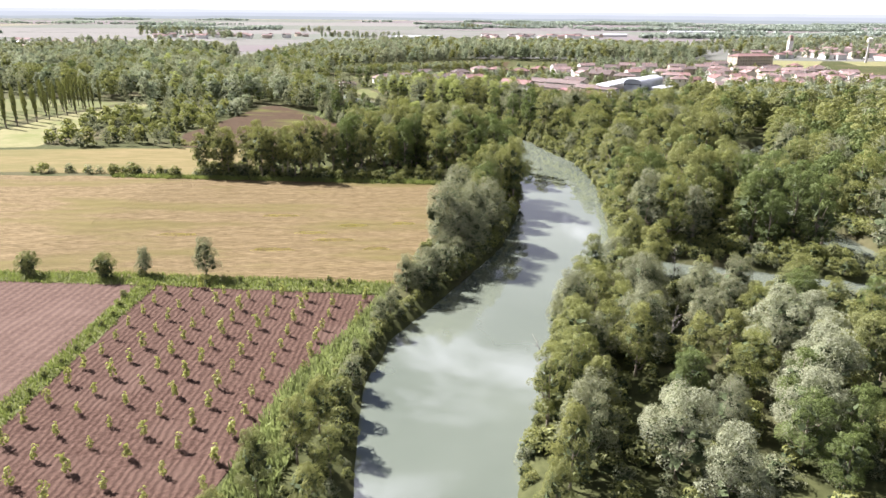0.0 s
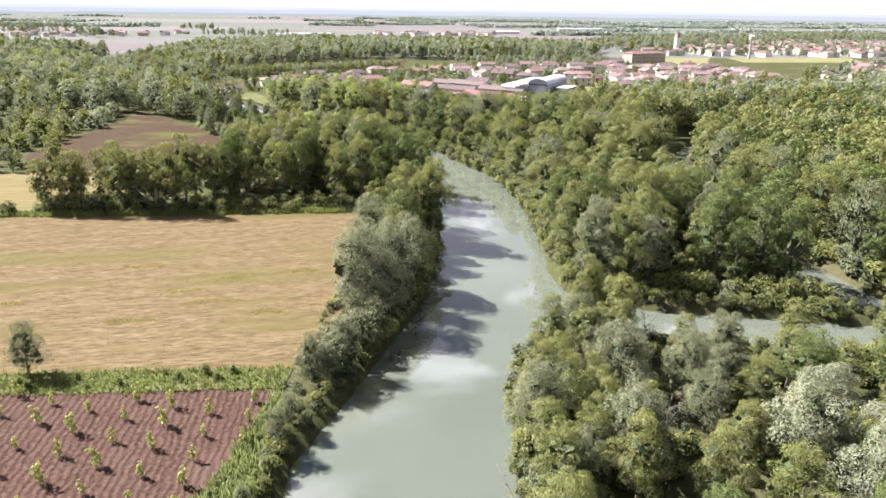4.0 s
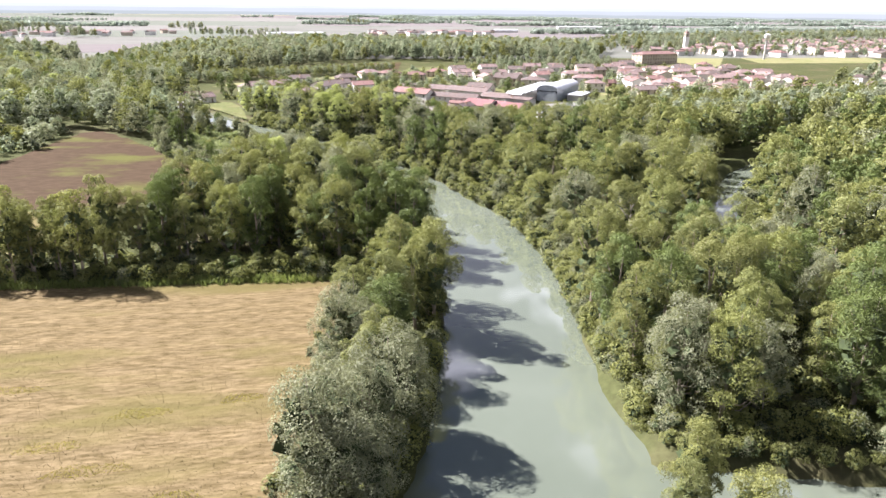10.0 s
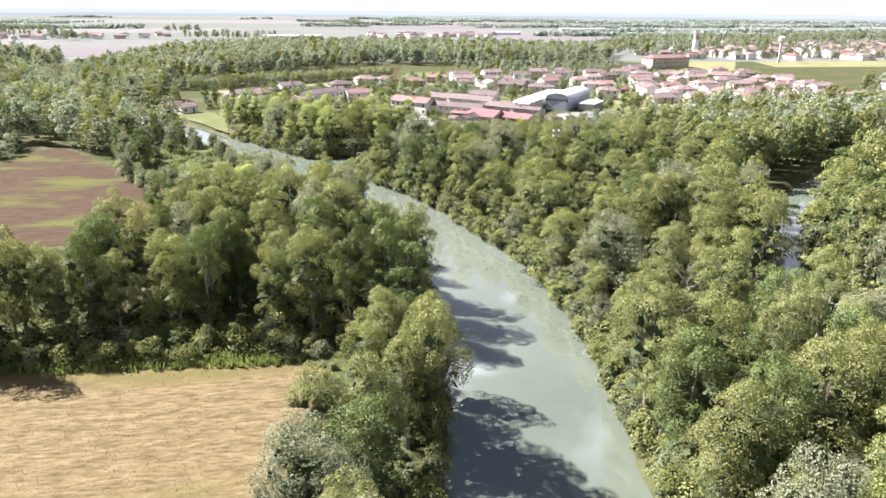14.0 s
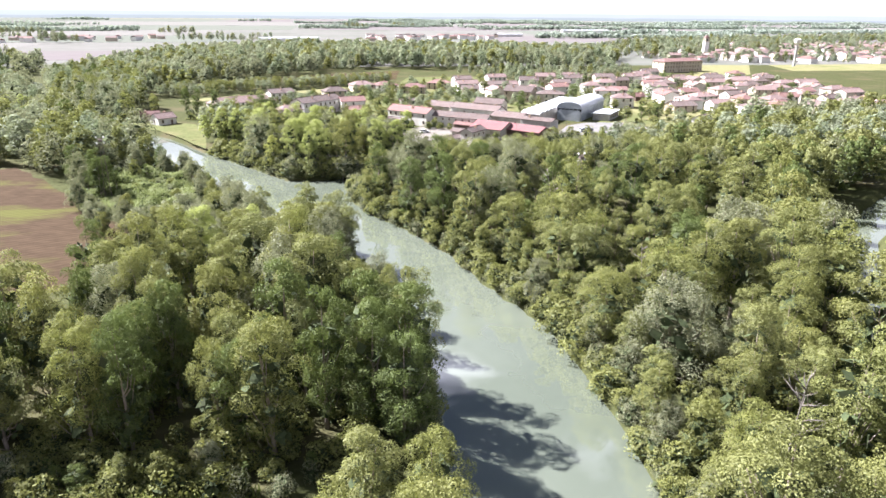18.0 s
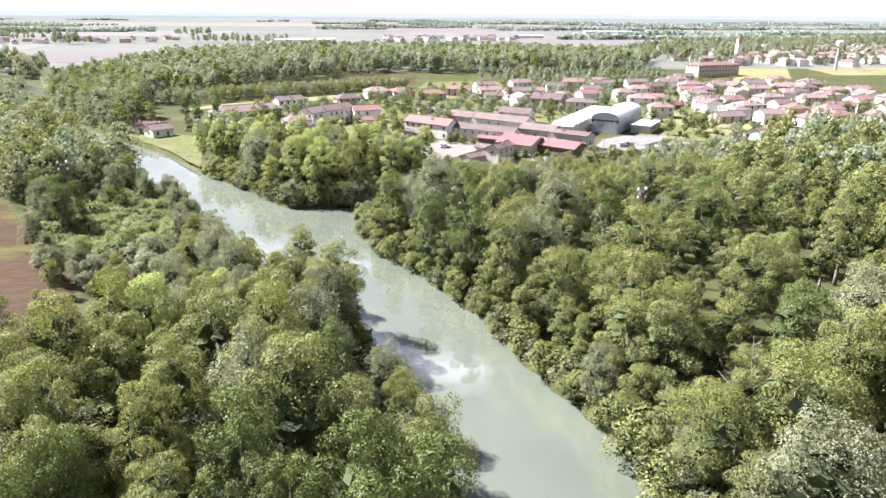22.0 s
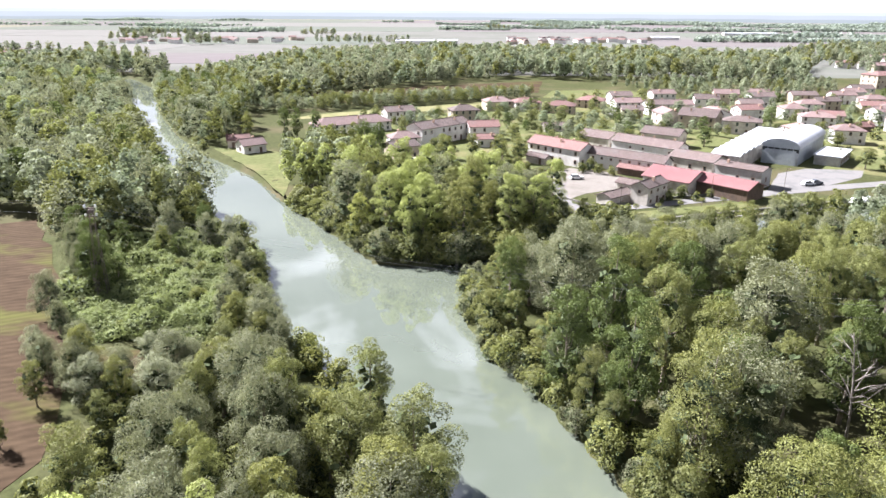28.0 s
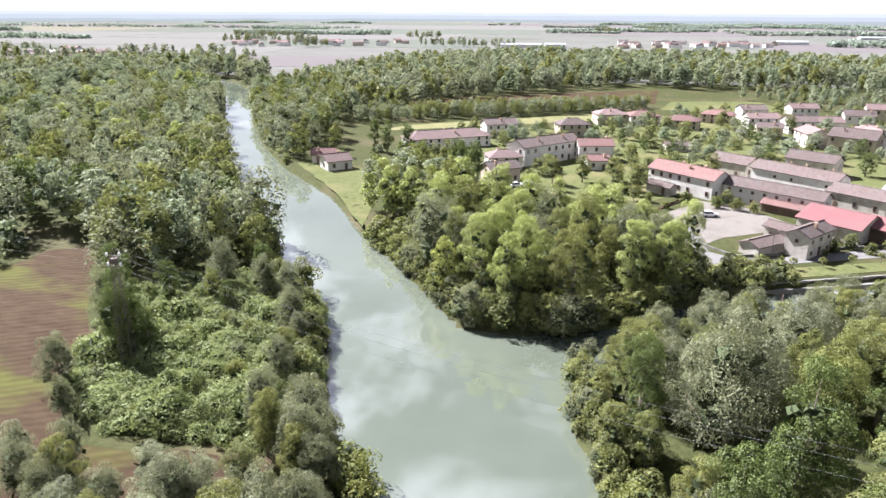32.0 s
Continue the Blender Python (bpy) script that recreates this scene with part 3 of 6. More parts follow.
GROUPS = {"tree": "riverside trees", "shrub": "bank shrubs"}


def trunk_mesh(rng, h, r, clear, clumps, radii, mat, full):
    b = Build()
    base = 0.0135 * h + 0.04
    lean = rng.normal(scale=0.03 * h, size=2)
    path = [(lean[0] * u * u, lean[1] * u * u, h * 0.86 * u - (0.5 if u == 0 else 0)) for u in (0, 0.12, 0.35, 0.6, 0.82, 1)]
    b.tube(path, [base * k for k in (1.5, 1, 0.8, 0.55, 0.32, 0.08)], 7)
    pick = np.argsort(-radii)[: (11 if full else 5)]
    for k in pick:
        c = clumps[k]
        u = float(np.clip(c[2] / (h * 0.86) - 0.25, 0.1, 0.75))
        a = np.array([lean[0] * u * u, lean[1] * u * u, h * 0.86 * u])
        mid = (a + c) / 2 + np.array([0, 0, -0.06 * h])
        b.tube([a, mid, c], [base * 0.42, base * 0.26, base * 0.07], 5)
    return b.mesh("trunk", mat, True)


PLANTS, PLANT_COUNT = {}, {}


def crown_of(kind, variant, lod):
    """The leaves of a plant, and its clumps."""
    h, r, clear, count, clump, mat, shape, droop = KINDS[kind]
    rng = np.random.default_rng(sum(map(ord, kind)) * 31 + variant)
    u = rng.random(count) ** 0.85
    if kind == "column":
        u = np.linspace(0, 1, count)
    env = np.sin(np.pi * np.clip(u, 0, 1) ** (1 / shape) * 0.88 + 0.12) ** 0.7
    ang, rad = rng.random(count) * 2 * np.pi, np.sqrt(rng.random(count)) * (1 - clump * 0.8)
    if kind == "column":
        rad = rng.random(count) * 0.35
    lop = 1 + 0.22 * np.cos(ang - rng.random() * 6.28)
    cl = np.stack([np.cos(ang) * rad * r * env * lop, np.sin(ang) * rad * r * env * lop, h * (clear + (1 - clear) * (0.08 + 0.84 * u))], 1)
    rr = r * clump * rng.uniform(0.7, 1.25, count) * (0.55 + 0.45 * env)
    if h < 6:
        cl[:, 2] = np.maximum(cl[:, 2] * (1 - 0.45 * (rad * env) ** 2), rr * 0.35)
    small = h < 6
    n = ((1900, 1000, 520, 200, 60) if small else (17000, 6000, 2800, 1100, 420))[lod]
    size = ((0.11, 0.145, 0.2, 0.34, 0.75) if small else (0.092, 0.15, 0.225, 0.37, 0.7))[lod] * (0.8 if kind in ("willow", "white_willow", "silver_shrub") else 1.0)
    if kind in ("willow", "white_willow") and lod == 0:
        n, size = 19000, 0.098
    if kind == "vine":
        n, size = (2600, 1500, 700, 240, 80)[lod], (0.12, 0.155, 0.23, 0.41, 0.8)[lod]
    P, N = crown_points(rng, n, cl, rr, droop, 0.42 if lod < 2 else 0.22)
    P[:, 2] = np.maximum(P[:, 2], 0.1)
    quads = leaf_quads(rng, P, N, size, 0.5 if "willow" in kind or "silver" in kind else 0.62)
    soft = P - np.array([0, 0, h * (clear + (1 - clear) * 0.42)])
    soft /= np.array([r, r, h * (1 - clear) * 0.5])
    # far crowns' normals lean upwards to brighten them, in place of haze
    own, up = (0.5, 0.12) if lod < 2 else (0.25, 0.45 if lod == 2 else 0.65)
    soft = 1.3 * soft + own * N / np.linalg.norm(N, axis=1)[:, None] + np.array([0, 0, up])
    soft /= np.linalg.norm(soft, axis=1)[:, None]
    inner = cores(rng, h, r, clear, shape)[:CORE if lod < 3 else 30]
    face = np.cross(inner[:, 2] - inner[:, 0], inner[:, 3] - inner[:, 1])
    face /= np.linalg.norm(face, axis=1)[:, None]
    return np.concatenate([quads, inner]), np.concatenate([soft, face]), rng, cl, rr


CORE = 70


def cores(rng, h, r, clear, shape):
    """Dark loose quads round the stem, added to block light and deepen the crown's shade."""
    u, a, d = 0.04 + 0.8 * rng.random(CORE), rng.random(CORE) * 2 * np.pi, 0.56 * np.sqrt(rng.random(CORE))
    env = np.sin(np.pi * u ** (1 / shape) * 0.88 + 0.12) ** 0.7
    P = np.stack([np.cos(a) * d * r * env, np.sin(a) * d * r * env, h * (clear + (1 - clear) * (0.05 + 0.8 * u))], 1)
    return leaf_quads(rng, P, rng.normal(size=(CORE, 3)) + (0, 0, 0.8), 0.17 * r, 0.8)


def build_plant(kind, variant, lod):
    h, r, clear, _, _, mat, _, _ = KINDS[kind]
    small = h < 6
    quads, soft, rng, cl, rr = crown_of(kind, variant, lod)
    name, label, cat = LABELS[kind]
    top = new(name)
    tagged(top, label, cat, GROUPS[cat])
    part("trunk" if not small else "stem", trunk_mesh(rng, h, r, clear, cl, rr, BARK, lod == 0), top)
    part("crown" if not small else "foliage", quad_mesh("crown", quads, mat, CORE, soft), top)
    return top


def plant(kind, x, y, height, lod, rng, wide=1.0, z=GROUND):
    variants = 4 if lod == 0 else 3
    key = (kind, rng.randrange(variants), lod)
    s = height / KINDS[kind][0]
    turn, size = Euler((0, 0, rng.uniform(0, 6.28))), (s * wide, s * wide, s)
    if key not in PLANTS:
        PLANTS[key] = build_plant(*key)
        PLANTS[key].matrix_basis = Matrix.LocRotScale((x, y, z), turn, size)
        return PLANTS[key]
    k = PLANTS[key].scale
    return copy_thing(PLANTS[key], Matrix.LocRotScale((x, y, z), turn, (size[0] / k[0], size[1] / k[1], size[2] / k[2])))


class Heap:
    """Many far plants joined into one mesh of kind stuff."""

    def __init__(self):
        self.q, self.n, self.m, self.mats = [], [], [], []

    def add(self, kind, x, y, height, rng, lod=3, wide=1.0, z=GROUND):
        key = (kind, rng.randrange(4), lod, "q")
        if key not in PLANTS:
            PLANTS[key] = crown_of(*key[:3])[:2]
        (q, nor), s, a = PLANTS[key], height / KINDS[kind][0], rng.uniform(0, 6.28)
        c, d = math.cos(a) * s * wide, math.sin(a) * s * wide
        out = np.empty_like(q)
        out[..., 0], out[..., 1], out[..., 2] = q[..., 0] * c - q[..., 1] * d + x, q[..., 0] * d + q[..., 1] * c + y, q[..., 2] * s + z
        mat = KINDS[kind][5]
        # far plants take the haze-paled leaf colours
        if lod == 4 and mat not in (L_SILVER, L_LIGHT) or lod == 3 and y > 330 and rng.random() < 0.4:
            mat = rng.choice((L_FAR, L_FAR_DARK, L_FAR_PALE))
        if mat not in self.mats:
            self.mats.append(mat)
        self.q.append(out)
        c, d = math.cos(a), math.sin(a)
        self.n.append(np.stack([nor[:, 0] * c - nor[:, 1] * d, nor[:, 0] * d + nor[:, 1] * c, nor[:, 2]], 1))
        if L_CORE_SHADE not in self.mats:
            self.mats.append(L_CORE_SHADE)
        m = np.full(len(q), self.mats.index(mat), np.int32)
        m[len(q) - (CORE if lod < 3 else 30):] = self.mats.index(L_CORE_SHADE)
        self.m.append(m)

    def done(self, name, label, category="woodland"):
        if not self.q:
            return
        me = quad_mesh(name, np.concatenate(self.q), self.mats[0], 0, np.concatenate(self.n))
        for m in self.mats[1:]:
            me.materials.append(m)
        me.polygons.foreach_set("material_index", np.concatenate(self.m))
        tagged(new(name, me), label, category, kind="stuff")


def scatter(poly, gap, rng, drop=0.0, keep=1.2):
    """Uneven points about gap apart within a polygon, off the water."""
    a = np.array(poly, float)
    pts, row, y = [], 0, a[:, 1].min()
    while y < a[:, 1].max():
        x = a[:, 0].min() + (row % 2) * gap / 2
        while x < a[:, 0].max():
            if rng.random() >= drop:
                pts.append((x + rng.uniform(-0.36, 0.36) * gap, y + rng.uniform(-0.36, 0.36) * gap))
            x += gap
        y += gap * 0.87
        row += 1
    p = np.array(pts)
    p = p[inside(p, poly)]
    return p[shore(p) > keep] if len(p) else p


def lod_of(x, y):
    """Full detail along the flight's stretch of the river, less beyond it."""
    g = max(x - 46, 2 - x, 0) + max(50 - y, 0, y - 340)
    return 0 if g < 42 else 1 if g < 70 else 2 if g < 90 else 3


def wood(poly, gap, mix, low, high, seed, drop=0.0, keep=1.2, wide=1.0, label="dense riverside woodland of mixed trees"):
    rng, heap = random.Random(seed), Heap()
    names, weights = zip(*mix)
    for x, y in scatter(poly, gap, rng, drop, keep):
        kind, h, lod, w = rng.choices(names, weights)[0], rng.uniform(low, high), lod_of(x, y), wide * rng.uniform(0.85, 1.2)
        if lod > 1:
            heap.add(kind, x, y, h, rng, lod, w)
        else:
            plant(kind, x, y, h, lod, rng, w)
    heap.done("woodland", label)


def undergrowth(poly, gap, low, high, seed, mix=None, keep=0.2, label="tangled green undergrowth of bushes and nettles", lod=2):
    """Low plants that nobody could count, joined."""
    rng, heap = random.Random(seed), Heap()
    names, weights = zip(*(mix or LOW))
    for x, y in scatter(poly, gap, rng, 0.0, keep):
        heap.add(rng.choices(names, weights)[0], x, y, rng.uniform(low, high), rng, lod, rng.uniform(1.0, 1.5), GROUND - 0.2)
    heap.done("undergrowth", label, "undergrowth")


def fringe(line, gap, mix, low, high, seed, off=(0.3, 2.2), z=1.2):
    """Shrubs along a bank; off: how far they stand from it."""
    rng, heap = random.Random(seed), Heap()
    names, weights = zip(*mix)
    for a, b in zip(line[:-1], line[1:]):
        d = Vector((b[0] - a[0], b[1] - a[1]))
        n = max(1, int(d.length / gap))
        for k in range(n):
            u, o = (k + rng.random()) / n, rng.uniform(*off)
            x, y = a[0] + d.x * u - d.y / d.length * o, a[1] + d.y * u + d.x / d.length * o
            kind, h, lod, w = rng.choices(names, weights)[0], rng.uniform(low, high), lod_of(x, y), rng.uniform(0.9, 1.3)
            if lod > 1 or lod == 1 and "shrub" in kind or rng.random() < (0.75 if "shrub" in kind else 0.3):
                heap.add(kind, x, y, h, rng, max(lod, 1), w, z)
            else:
                plant(kind, x, y, h, lod, rng, w, z)
    heap.done("bank_bushes", "row of bushes along the water's edge", "bushes")


TALL = (("poplar", 4), ("broadleaf", 4), ("locust", 3), ("willow", 2), ("ivy", 1.5))
LOW = (("shrub", 3), ("light_shrub", 2), ("silver_shrub", 2))
# island between the river and the eastern canal
SHADY = (("broadleaf", 5), ("ivy", 3.5), ("poplar", 2), ("willow", 1))
AIRY = (("poplar", 5), ("locust", 2.5), ("black_poplar", 0.5), ("willow", 1.3), ("broadleaf", 4.5), ("ivy", 2))
# the south end takes the dark-leaved mix to stand for its shaded side
wood([(43, 146), (60, 142), (84, 133), (87, 160), (85, 185), (46, 185), (44, 165)], 7.9, SHADY, 13, 21, 11, wide=1.0)
wood([(46, 186), (85, 186), (91, 223), (106, 253), (128, 283), (110, 290), (38, 284), (43, 262), (48, 246), (50, 205)], 9.6, AIRY, 10, 22, 116, wide=1.1)
# ivy-heavy mix stands in for dark, shaded gaps between the crowns
wood([(37, 285), (110, 292), (130, 286), (140, 300), (120, 322), (90, 318), (66, 326), (44, 322), (23, 322), (22, 318)], 9.4, (("broadleaf", 4), ("ivy", 6), ("poplar", 3), ("willow", 1)), 11, 21, 117, wide=0.98)
wood([(150, 366), (180, 338), (300, 365), (330, 420), (260, 425), (215, 418), (140, 396)], 8.0, AIRY, 11, 17, 118, keep=0.6)
wood([(22, 324), (44, 324), (66, 328), (90, 320), (120, 324), (140, 302), (180, 332), (150, 360), (90, 350), (60, 342), (36, 338), (20, 340)], 6.4, (('locust', 2.5), ('willow', 1.2), ('poplar', 3), ('broadleaf', 3)), 11, 15, 111)
wood([(36, 340), (60, 344), (90, 352), (150, 362), (140, 396), (90, 376), (60, 364), (44, 356), (26, 345)], 5.4, (('willow', 2), ('locust', 2), ('broadleaf', 1)), 7, 11, 112, keep=0.6)
wood([(118, 325), (140, 303), (165, 311), (186, 334), (250, 364), (150, 364), (118, 345)], 7.2, SHADY, 13, 18, 119, keep=0.4)
# wood east of the canal
wood([(97, 140), (150, 120), (230, 110), (300, 200), (300, 360), (240, 345), (197, 319), (165, 296), (138, 271), (114, 243), (101, 216), (95, 180)], 7.6, SHADY, 14, 20, 12, 0.03, keep=0.3)
# headland between the river and the side channel
wood([(14, 84), (22, 104), (28, 120), (40, 124), (34, 100), (24, 78), (14, 60), (12, 70)], 5.2, (("locust", 3), ("broadleaf", 2), ("willow", 2), ("poplar", 2)), 9, 13, 13)
wood([(42, 122), (75, 113), (150, 90), (150, 30), (60, 30), (28, 70), (36, 100)], 8.0, (("locust", 1), ("willow", 2.5), ("broadleaf", 5), ("ivy", 3.5)), 6, 13, 14, 0.05, wide=1.15)
undergrowth([(14, 84), (22, 104), (28, 120), (44, 122), (75, 114), (130, 95), (130, 25), (20, 25), (12, 70)], 4.4, 1.5, 3.5, 50, lod=2)
for x, y, h in ((48.5, 90, 13), (52, 84, 12), (47, 75, 14), (43, 70, 11), (26, 64, 12), (30, 60, 10), (57, 98, 9)):
    plant("white_willow", x, y, h, 0, random.Random(x), 1.2)
for x, y, h in ((37, 129, 13), (40, 133, 10), (35, 126, 11), (14, 62, 11), (11, 54, 10)):
    plant("locust", x, y, h, 0, random.Random(x + y), 0.8)
undergrowth([(-24, 40), (-9, 40), (-10, 64), (-11, 85), (-9, 100), (-4, 111), (4, 130), (12, 148), (18, 178), (22, 200), (4, 200), (-1, 172), (-3, 150), (-9, 120), (-12, 98), (-17, 84)], 2.8, 0.8, 2.0, 51, lod=2)
undergrowth([(42, 146), (60, 141), (80, 134), (80, 200), (100, 255), (60, 260), (44, 300), (22, 330), (20, 318), (42, 262), (50, 230)], 4.2, 1.5, 4, 52)
undergrowth([(-78, 207), (4, 201), (22, 202), (22, 250), (6, 293), (-6, 300), (-32, 296), (-30, 268), (-36, 222), (-76, 219)], 4.2, 1.5, 3.5, 53, (("shrub", 3), ("silver_shrub", 1)))
undergrowth([(92, 136), (104, 132), (112, 200), (122, 240), (150, 272), (142, 274), (112, 246), (98, 216), (91, 180)], 3.4, 2.5, 5, 57, keep=0.2, lod=2)
undergrowth([(12, 352), (24, 352), (36, 364), (48, 374), (60, 382), (56, 392), (44, 386), (30, 372), (16, 362)], 2.8, 1.8, 4, 58, keep=0.2, lod=2)
fringe([(14, 80), (18, 95), (22, 112), (27, 121), (34, 129)], 2.6, LOW, 3, 5.5, 15, (-2.5, -0.3))
fringe([(40, 124), (60, 119), (85, 111)], 3.5, LOW, 2.5, 4.5, 16, (-3, -1))
fringe([(41, 144), (60, 139), (84, 131)], 1.8, LOW, 2.5, 5, 17, (0.5, 3))
fringe([(41, 143), (60, 138), (88, 129)], 1.5, LOW, 1.6, 3.4, 170, (-2.2, 0.6))
fringe([(41, 150), (44, 178), (48, 208), (48, 230), (46, 245), (41, 260), (36, 282), (28, 302), (20, 316), (17.5, 330), (18, 341)], 2.6, LOW, 2.6, 4.8, 18, (-2.4, 0.4))
EDGE = (("shrub", 3), ("silver_shrub", 3), ("light_shrub", 1))
fringe([(41, 146), (44, 178), (48, 208), (48, 230), (46, 245), (41, 260), (36, 282), (28, 302), (20, 316), (17, 330), (17, 345), (26, 351)], 2.0, EDGE, 1.4, 3.6, 181, (-1.4, 0.7), 0.4)
fringe([(9, 63), (12, 76), (16, 85), (20, 110), (25, 122), (33, 131)], 1.8, EDGE, 1.4, 3.4, 182, (-1.4, 0.7), 0.4)
fringe([(-8, 40), (-10, 64), (-11, 85), (-9, 100), (-3, 112), (6, 132)], 1.7, EDGE, 0.6, 1.4, 183, (0.1, 1.2), 0.5)
fringe([(-17, 325), (-22, 338), (-27, 352), (-42, 370), (-52, 392), (-72, 415), (-92, 452)], 2.2, EDGE, 1.4, 3.6, 184, (-0.8, 1.0), 0.4)
fringe([(18, 354), (-2, 354), (-14, 373), (-32, 399)], 1.8, EDGE, 1.4, 3.4, 185, (-1.4, 0.6), 0.4)
fringe([(42, 150), (44, 178), (48, 208), (48, 230), (46, 245), (41, 260), (36, 282), (28, 302), (20, 316), (17, 332), (18, 344)], 4.2, (("willow", 2), ("locust", 2), ("broadleaf", 2.5), ("poplar", 2)), 5.5, 11, 187, (-5.5, -1.6))
# trees and shrubs on the western bank
wood([(4, 133), (13, 152), (17, 170), (5, 170), (1, 152), (-1, 136)], 6.2, (("willow", 5), ("broadleaf", 2), ("ivy", 1), ("poplar", 1.5)), 11, 18, 19, keep=0.5, wide=1.1)
wood([(5, 171), (18, 171), (21, 186), (22, 194), (12, 194), (8, 180)], 6.4, (("locust", 4), ("poplar", 2), ("broadleaf", 1)), 14, 19, 190, keep=0.5, wide=1.0)
wood([(-5, 112), (4, 132), (-2, 136), (-8, 116)], 4.0, (("willow", 1), ("silver_shrub", 2)), 5, 8, 20, keep=0.3)
fringe([(-11, 85), (-9, 100), (-3, 112), (4, 126)], 2.6, LOW, 1.1, 2.4, 121, (0.9, 2.2))
for x, y, h in ((-9.8, 103, 5), (-8.5, 107, 4.4), (-4, 117, 6), (-12.5, 92, 3)):
    plant("willow", x, y, h, 0, random.Random(x * y), 1.0)
fringe([(4, 126), (6, 132), (14, 150), (20, 178), (23, 200), (24, 225), (22, 250), (16, 275), (6, 295), (-5, 308), (-17, 325)], 2.6, LOW, 2.5, 5, 21, (0.2, 2.4))
for x, y, h, k in ((-16, 66, 9, "locust"), (-14.5, 72, 8, "locust"), (-19, 60, 9, "locust"), (-13, 78, 4.5, "light_shrub"), (-12, 64, 7, "broadleaf"), (-12, 84, 4.5, "silver_shrub"), (-13, 57, 7, "locust"), (-21, 52, 8, "locust")):
    plant(k, x, y, h, 0, random.Random(x * y), 0.95)
# wood north of the hay field
wood([(-33, 210), (8, 208), (22, 207), (23, 222), (-32, 226)], 6.6, (("ivy", 4.5), ("broadleaf", 2), ("locust", 2)), 14, 20, 23, wide=0.9)
wood([(-33, 205), (8, 202), (20, 202), (20, 210), (-32, 213)], 4.0, (("ivy", 3), ("shrub", 3), ("light_shrub", 1.2), ("silver_shrub", 0.6)), 2.2, 4.6, 233, keep=0.5, wide=1.25)
wood([(-32, 226), (23, 222), (23, 226), (21, 250), (18, 258), (-26, 256), (-29, 240)], 8.6, (("poplar", 2), ("broadleaf", 2), ("ivy", 3), ("willow", 1.5), ("locust", 2.5)), 16, 21, 231, wide=0.95)
wood([(-26, 258), (18, 259), (14, 275), (4, 293), (-4, 294), (-12, 295), (-19, 292), (-21, 282)], 7.0, (("willow", 6), ("locust", 2), ("poplar", 1)), 10, 15, 232)
for x, y, h, k, w in ((19, 228, 13, "willow", 0.9), (20, 237, 13, "broadleaf", 0.8), (19, 246, 12, "willow", 0.9), (5, 236, 20, "willow", 0.95), (-18, 246, 20, "locust", 1.0), (-10, 255, 19, "black_poplar", 0.95), (-2, 257, 18, "black_poplar", 0.9), (15, 214, 15, "locust", 0.6), (21, 209, 11, "willow", 0.7), (-29, 214, 9, "locust", 0.7), (-2, 206, 5, "white_willow", 1.1), (-7, 205, 5, "locust", 1.1), (-11, 206, 4.5, "locust", 1.1)):
    plant(k, x, y, h, 0, random.Random(x + 3 * y), w)
wood([(-76, 208), (-33, 205), (-33, 216), (-74, 218)], 5.0, (("poplar", 3), ("locust", 4)), 14, 19, 24, wide=0.85)
wood([(-12, 303), (-5, 308), (-14, 318), (-20, 312)], 4.5, (("locust", 1), ("willow", 1)), 7, 10, 25)
fringe([(-100, 208), (-76, 206.5), (-37, 203.5), (4, 201)], 2.6, LOW, 2, 4.2, 26, (0.5, 4))
fringe([(-76, 208), (-58, 207)], 2.4, LOW, 4, 6, 27, (0, 6))
fringe([(-128, 212), (-93, 209)], 2.8, LOW, 1.8, 4, 28, (0, 3))
wood([(-36, 300), (-30, 285), (-20, 292), (-3, 290), (-8, 303), (-24, 306)], 5.2, (("willow", 5), ("white_willow", 2), ("locust", 1.5)), 6, 10, 251, keep=0.6, wide=1.1)
# overgrown point with the pylon
undergrowth([(-40, 312), (-19, 313), (-20, 330), (-25, 345), (-30, 356), (-42, 366), (-58, 362), (-62, 345), (-50, 322)], 2.6, 1.2, 2.0, 56, (("vine", 1),), lod=1, label="carpet of pale climbing vines over scrub")
wood([(-40, 312), (-19, 314), (-20, 330), (-25, 345), (-30, 356), (-42, 366), (-58, 362), (-62, 345), (-52, 326)], 4.2, (("vine", 5), ("silver_shrub", 1), ("shrub", 1.5), ("ivy", 1)), 1.2, 3.6, 29, keep=0.3)
# ivy about 3 m tall stands in for shaded hollows among the vines
for x, y, h, k in ((-49, 330, 13, "ivy"), (-50.5, 334, 14, "ivy"), (-45.5, 332, 8, "ivy"), (-28, 344, 8.5, "willow"), (-32, 353, 9, "willow"), (-23.5, 328, 8, "willow"), (-40, 360, 10, "ivy"), (-47, 358, 11, "willow"), (-53, 350, 9, "ivy"), (-42, 350, 6, "ivy"), (-40, 300, 8, "willow"), (-43.5, 304, 7, "white_willow"), (-37, 304, 8, "willow"), (-34, 297, 9, "willow"), (-38, 294, 7, "locust"), (-47, 315, 6, "willow"), (-52, 321, 9, "willow"), (-57, 340, 12, "willow"), (-60, 346, 13, "ivy"), (-54, 336, 9, "willow"), (-38, 356, 9, "willow"), (-46, 352, 7, "broadleaf"), (-30, 348, 7, "willow"), (-25, 340, 6, "willow"),
                     (-24, 332, 7, "locust"), (-21, 318, 9, "willow"), (-18, 312, 9, "broadleaf"), (-50, 343, 4, "ivy"), (-33, 362, 6, "shrub"), (-42, 330, 3, "ivy"), (-47, 336, 3.2, "ivy"), (-36, 346, 3, "ivy"), (-33, 335, 2.8, "ivy"), (-39, 341, 2.6, "ivy"), (-29, 327, 3.4, "shrub"), (-35, 321, 3, "shrub")):
    plant(k, x, y, h, 0, random.Random(x * 7 + y), 0.95)
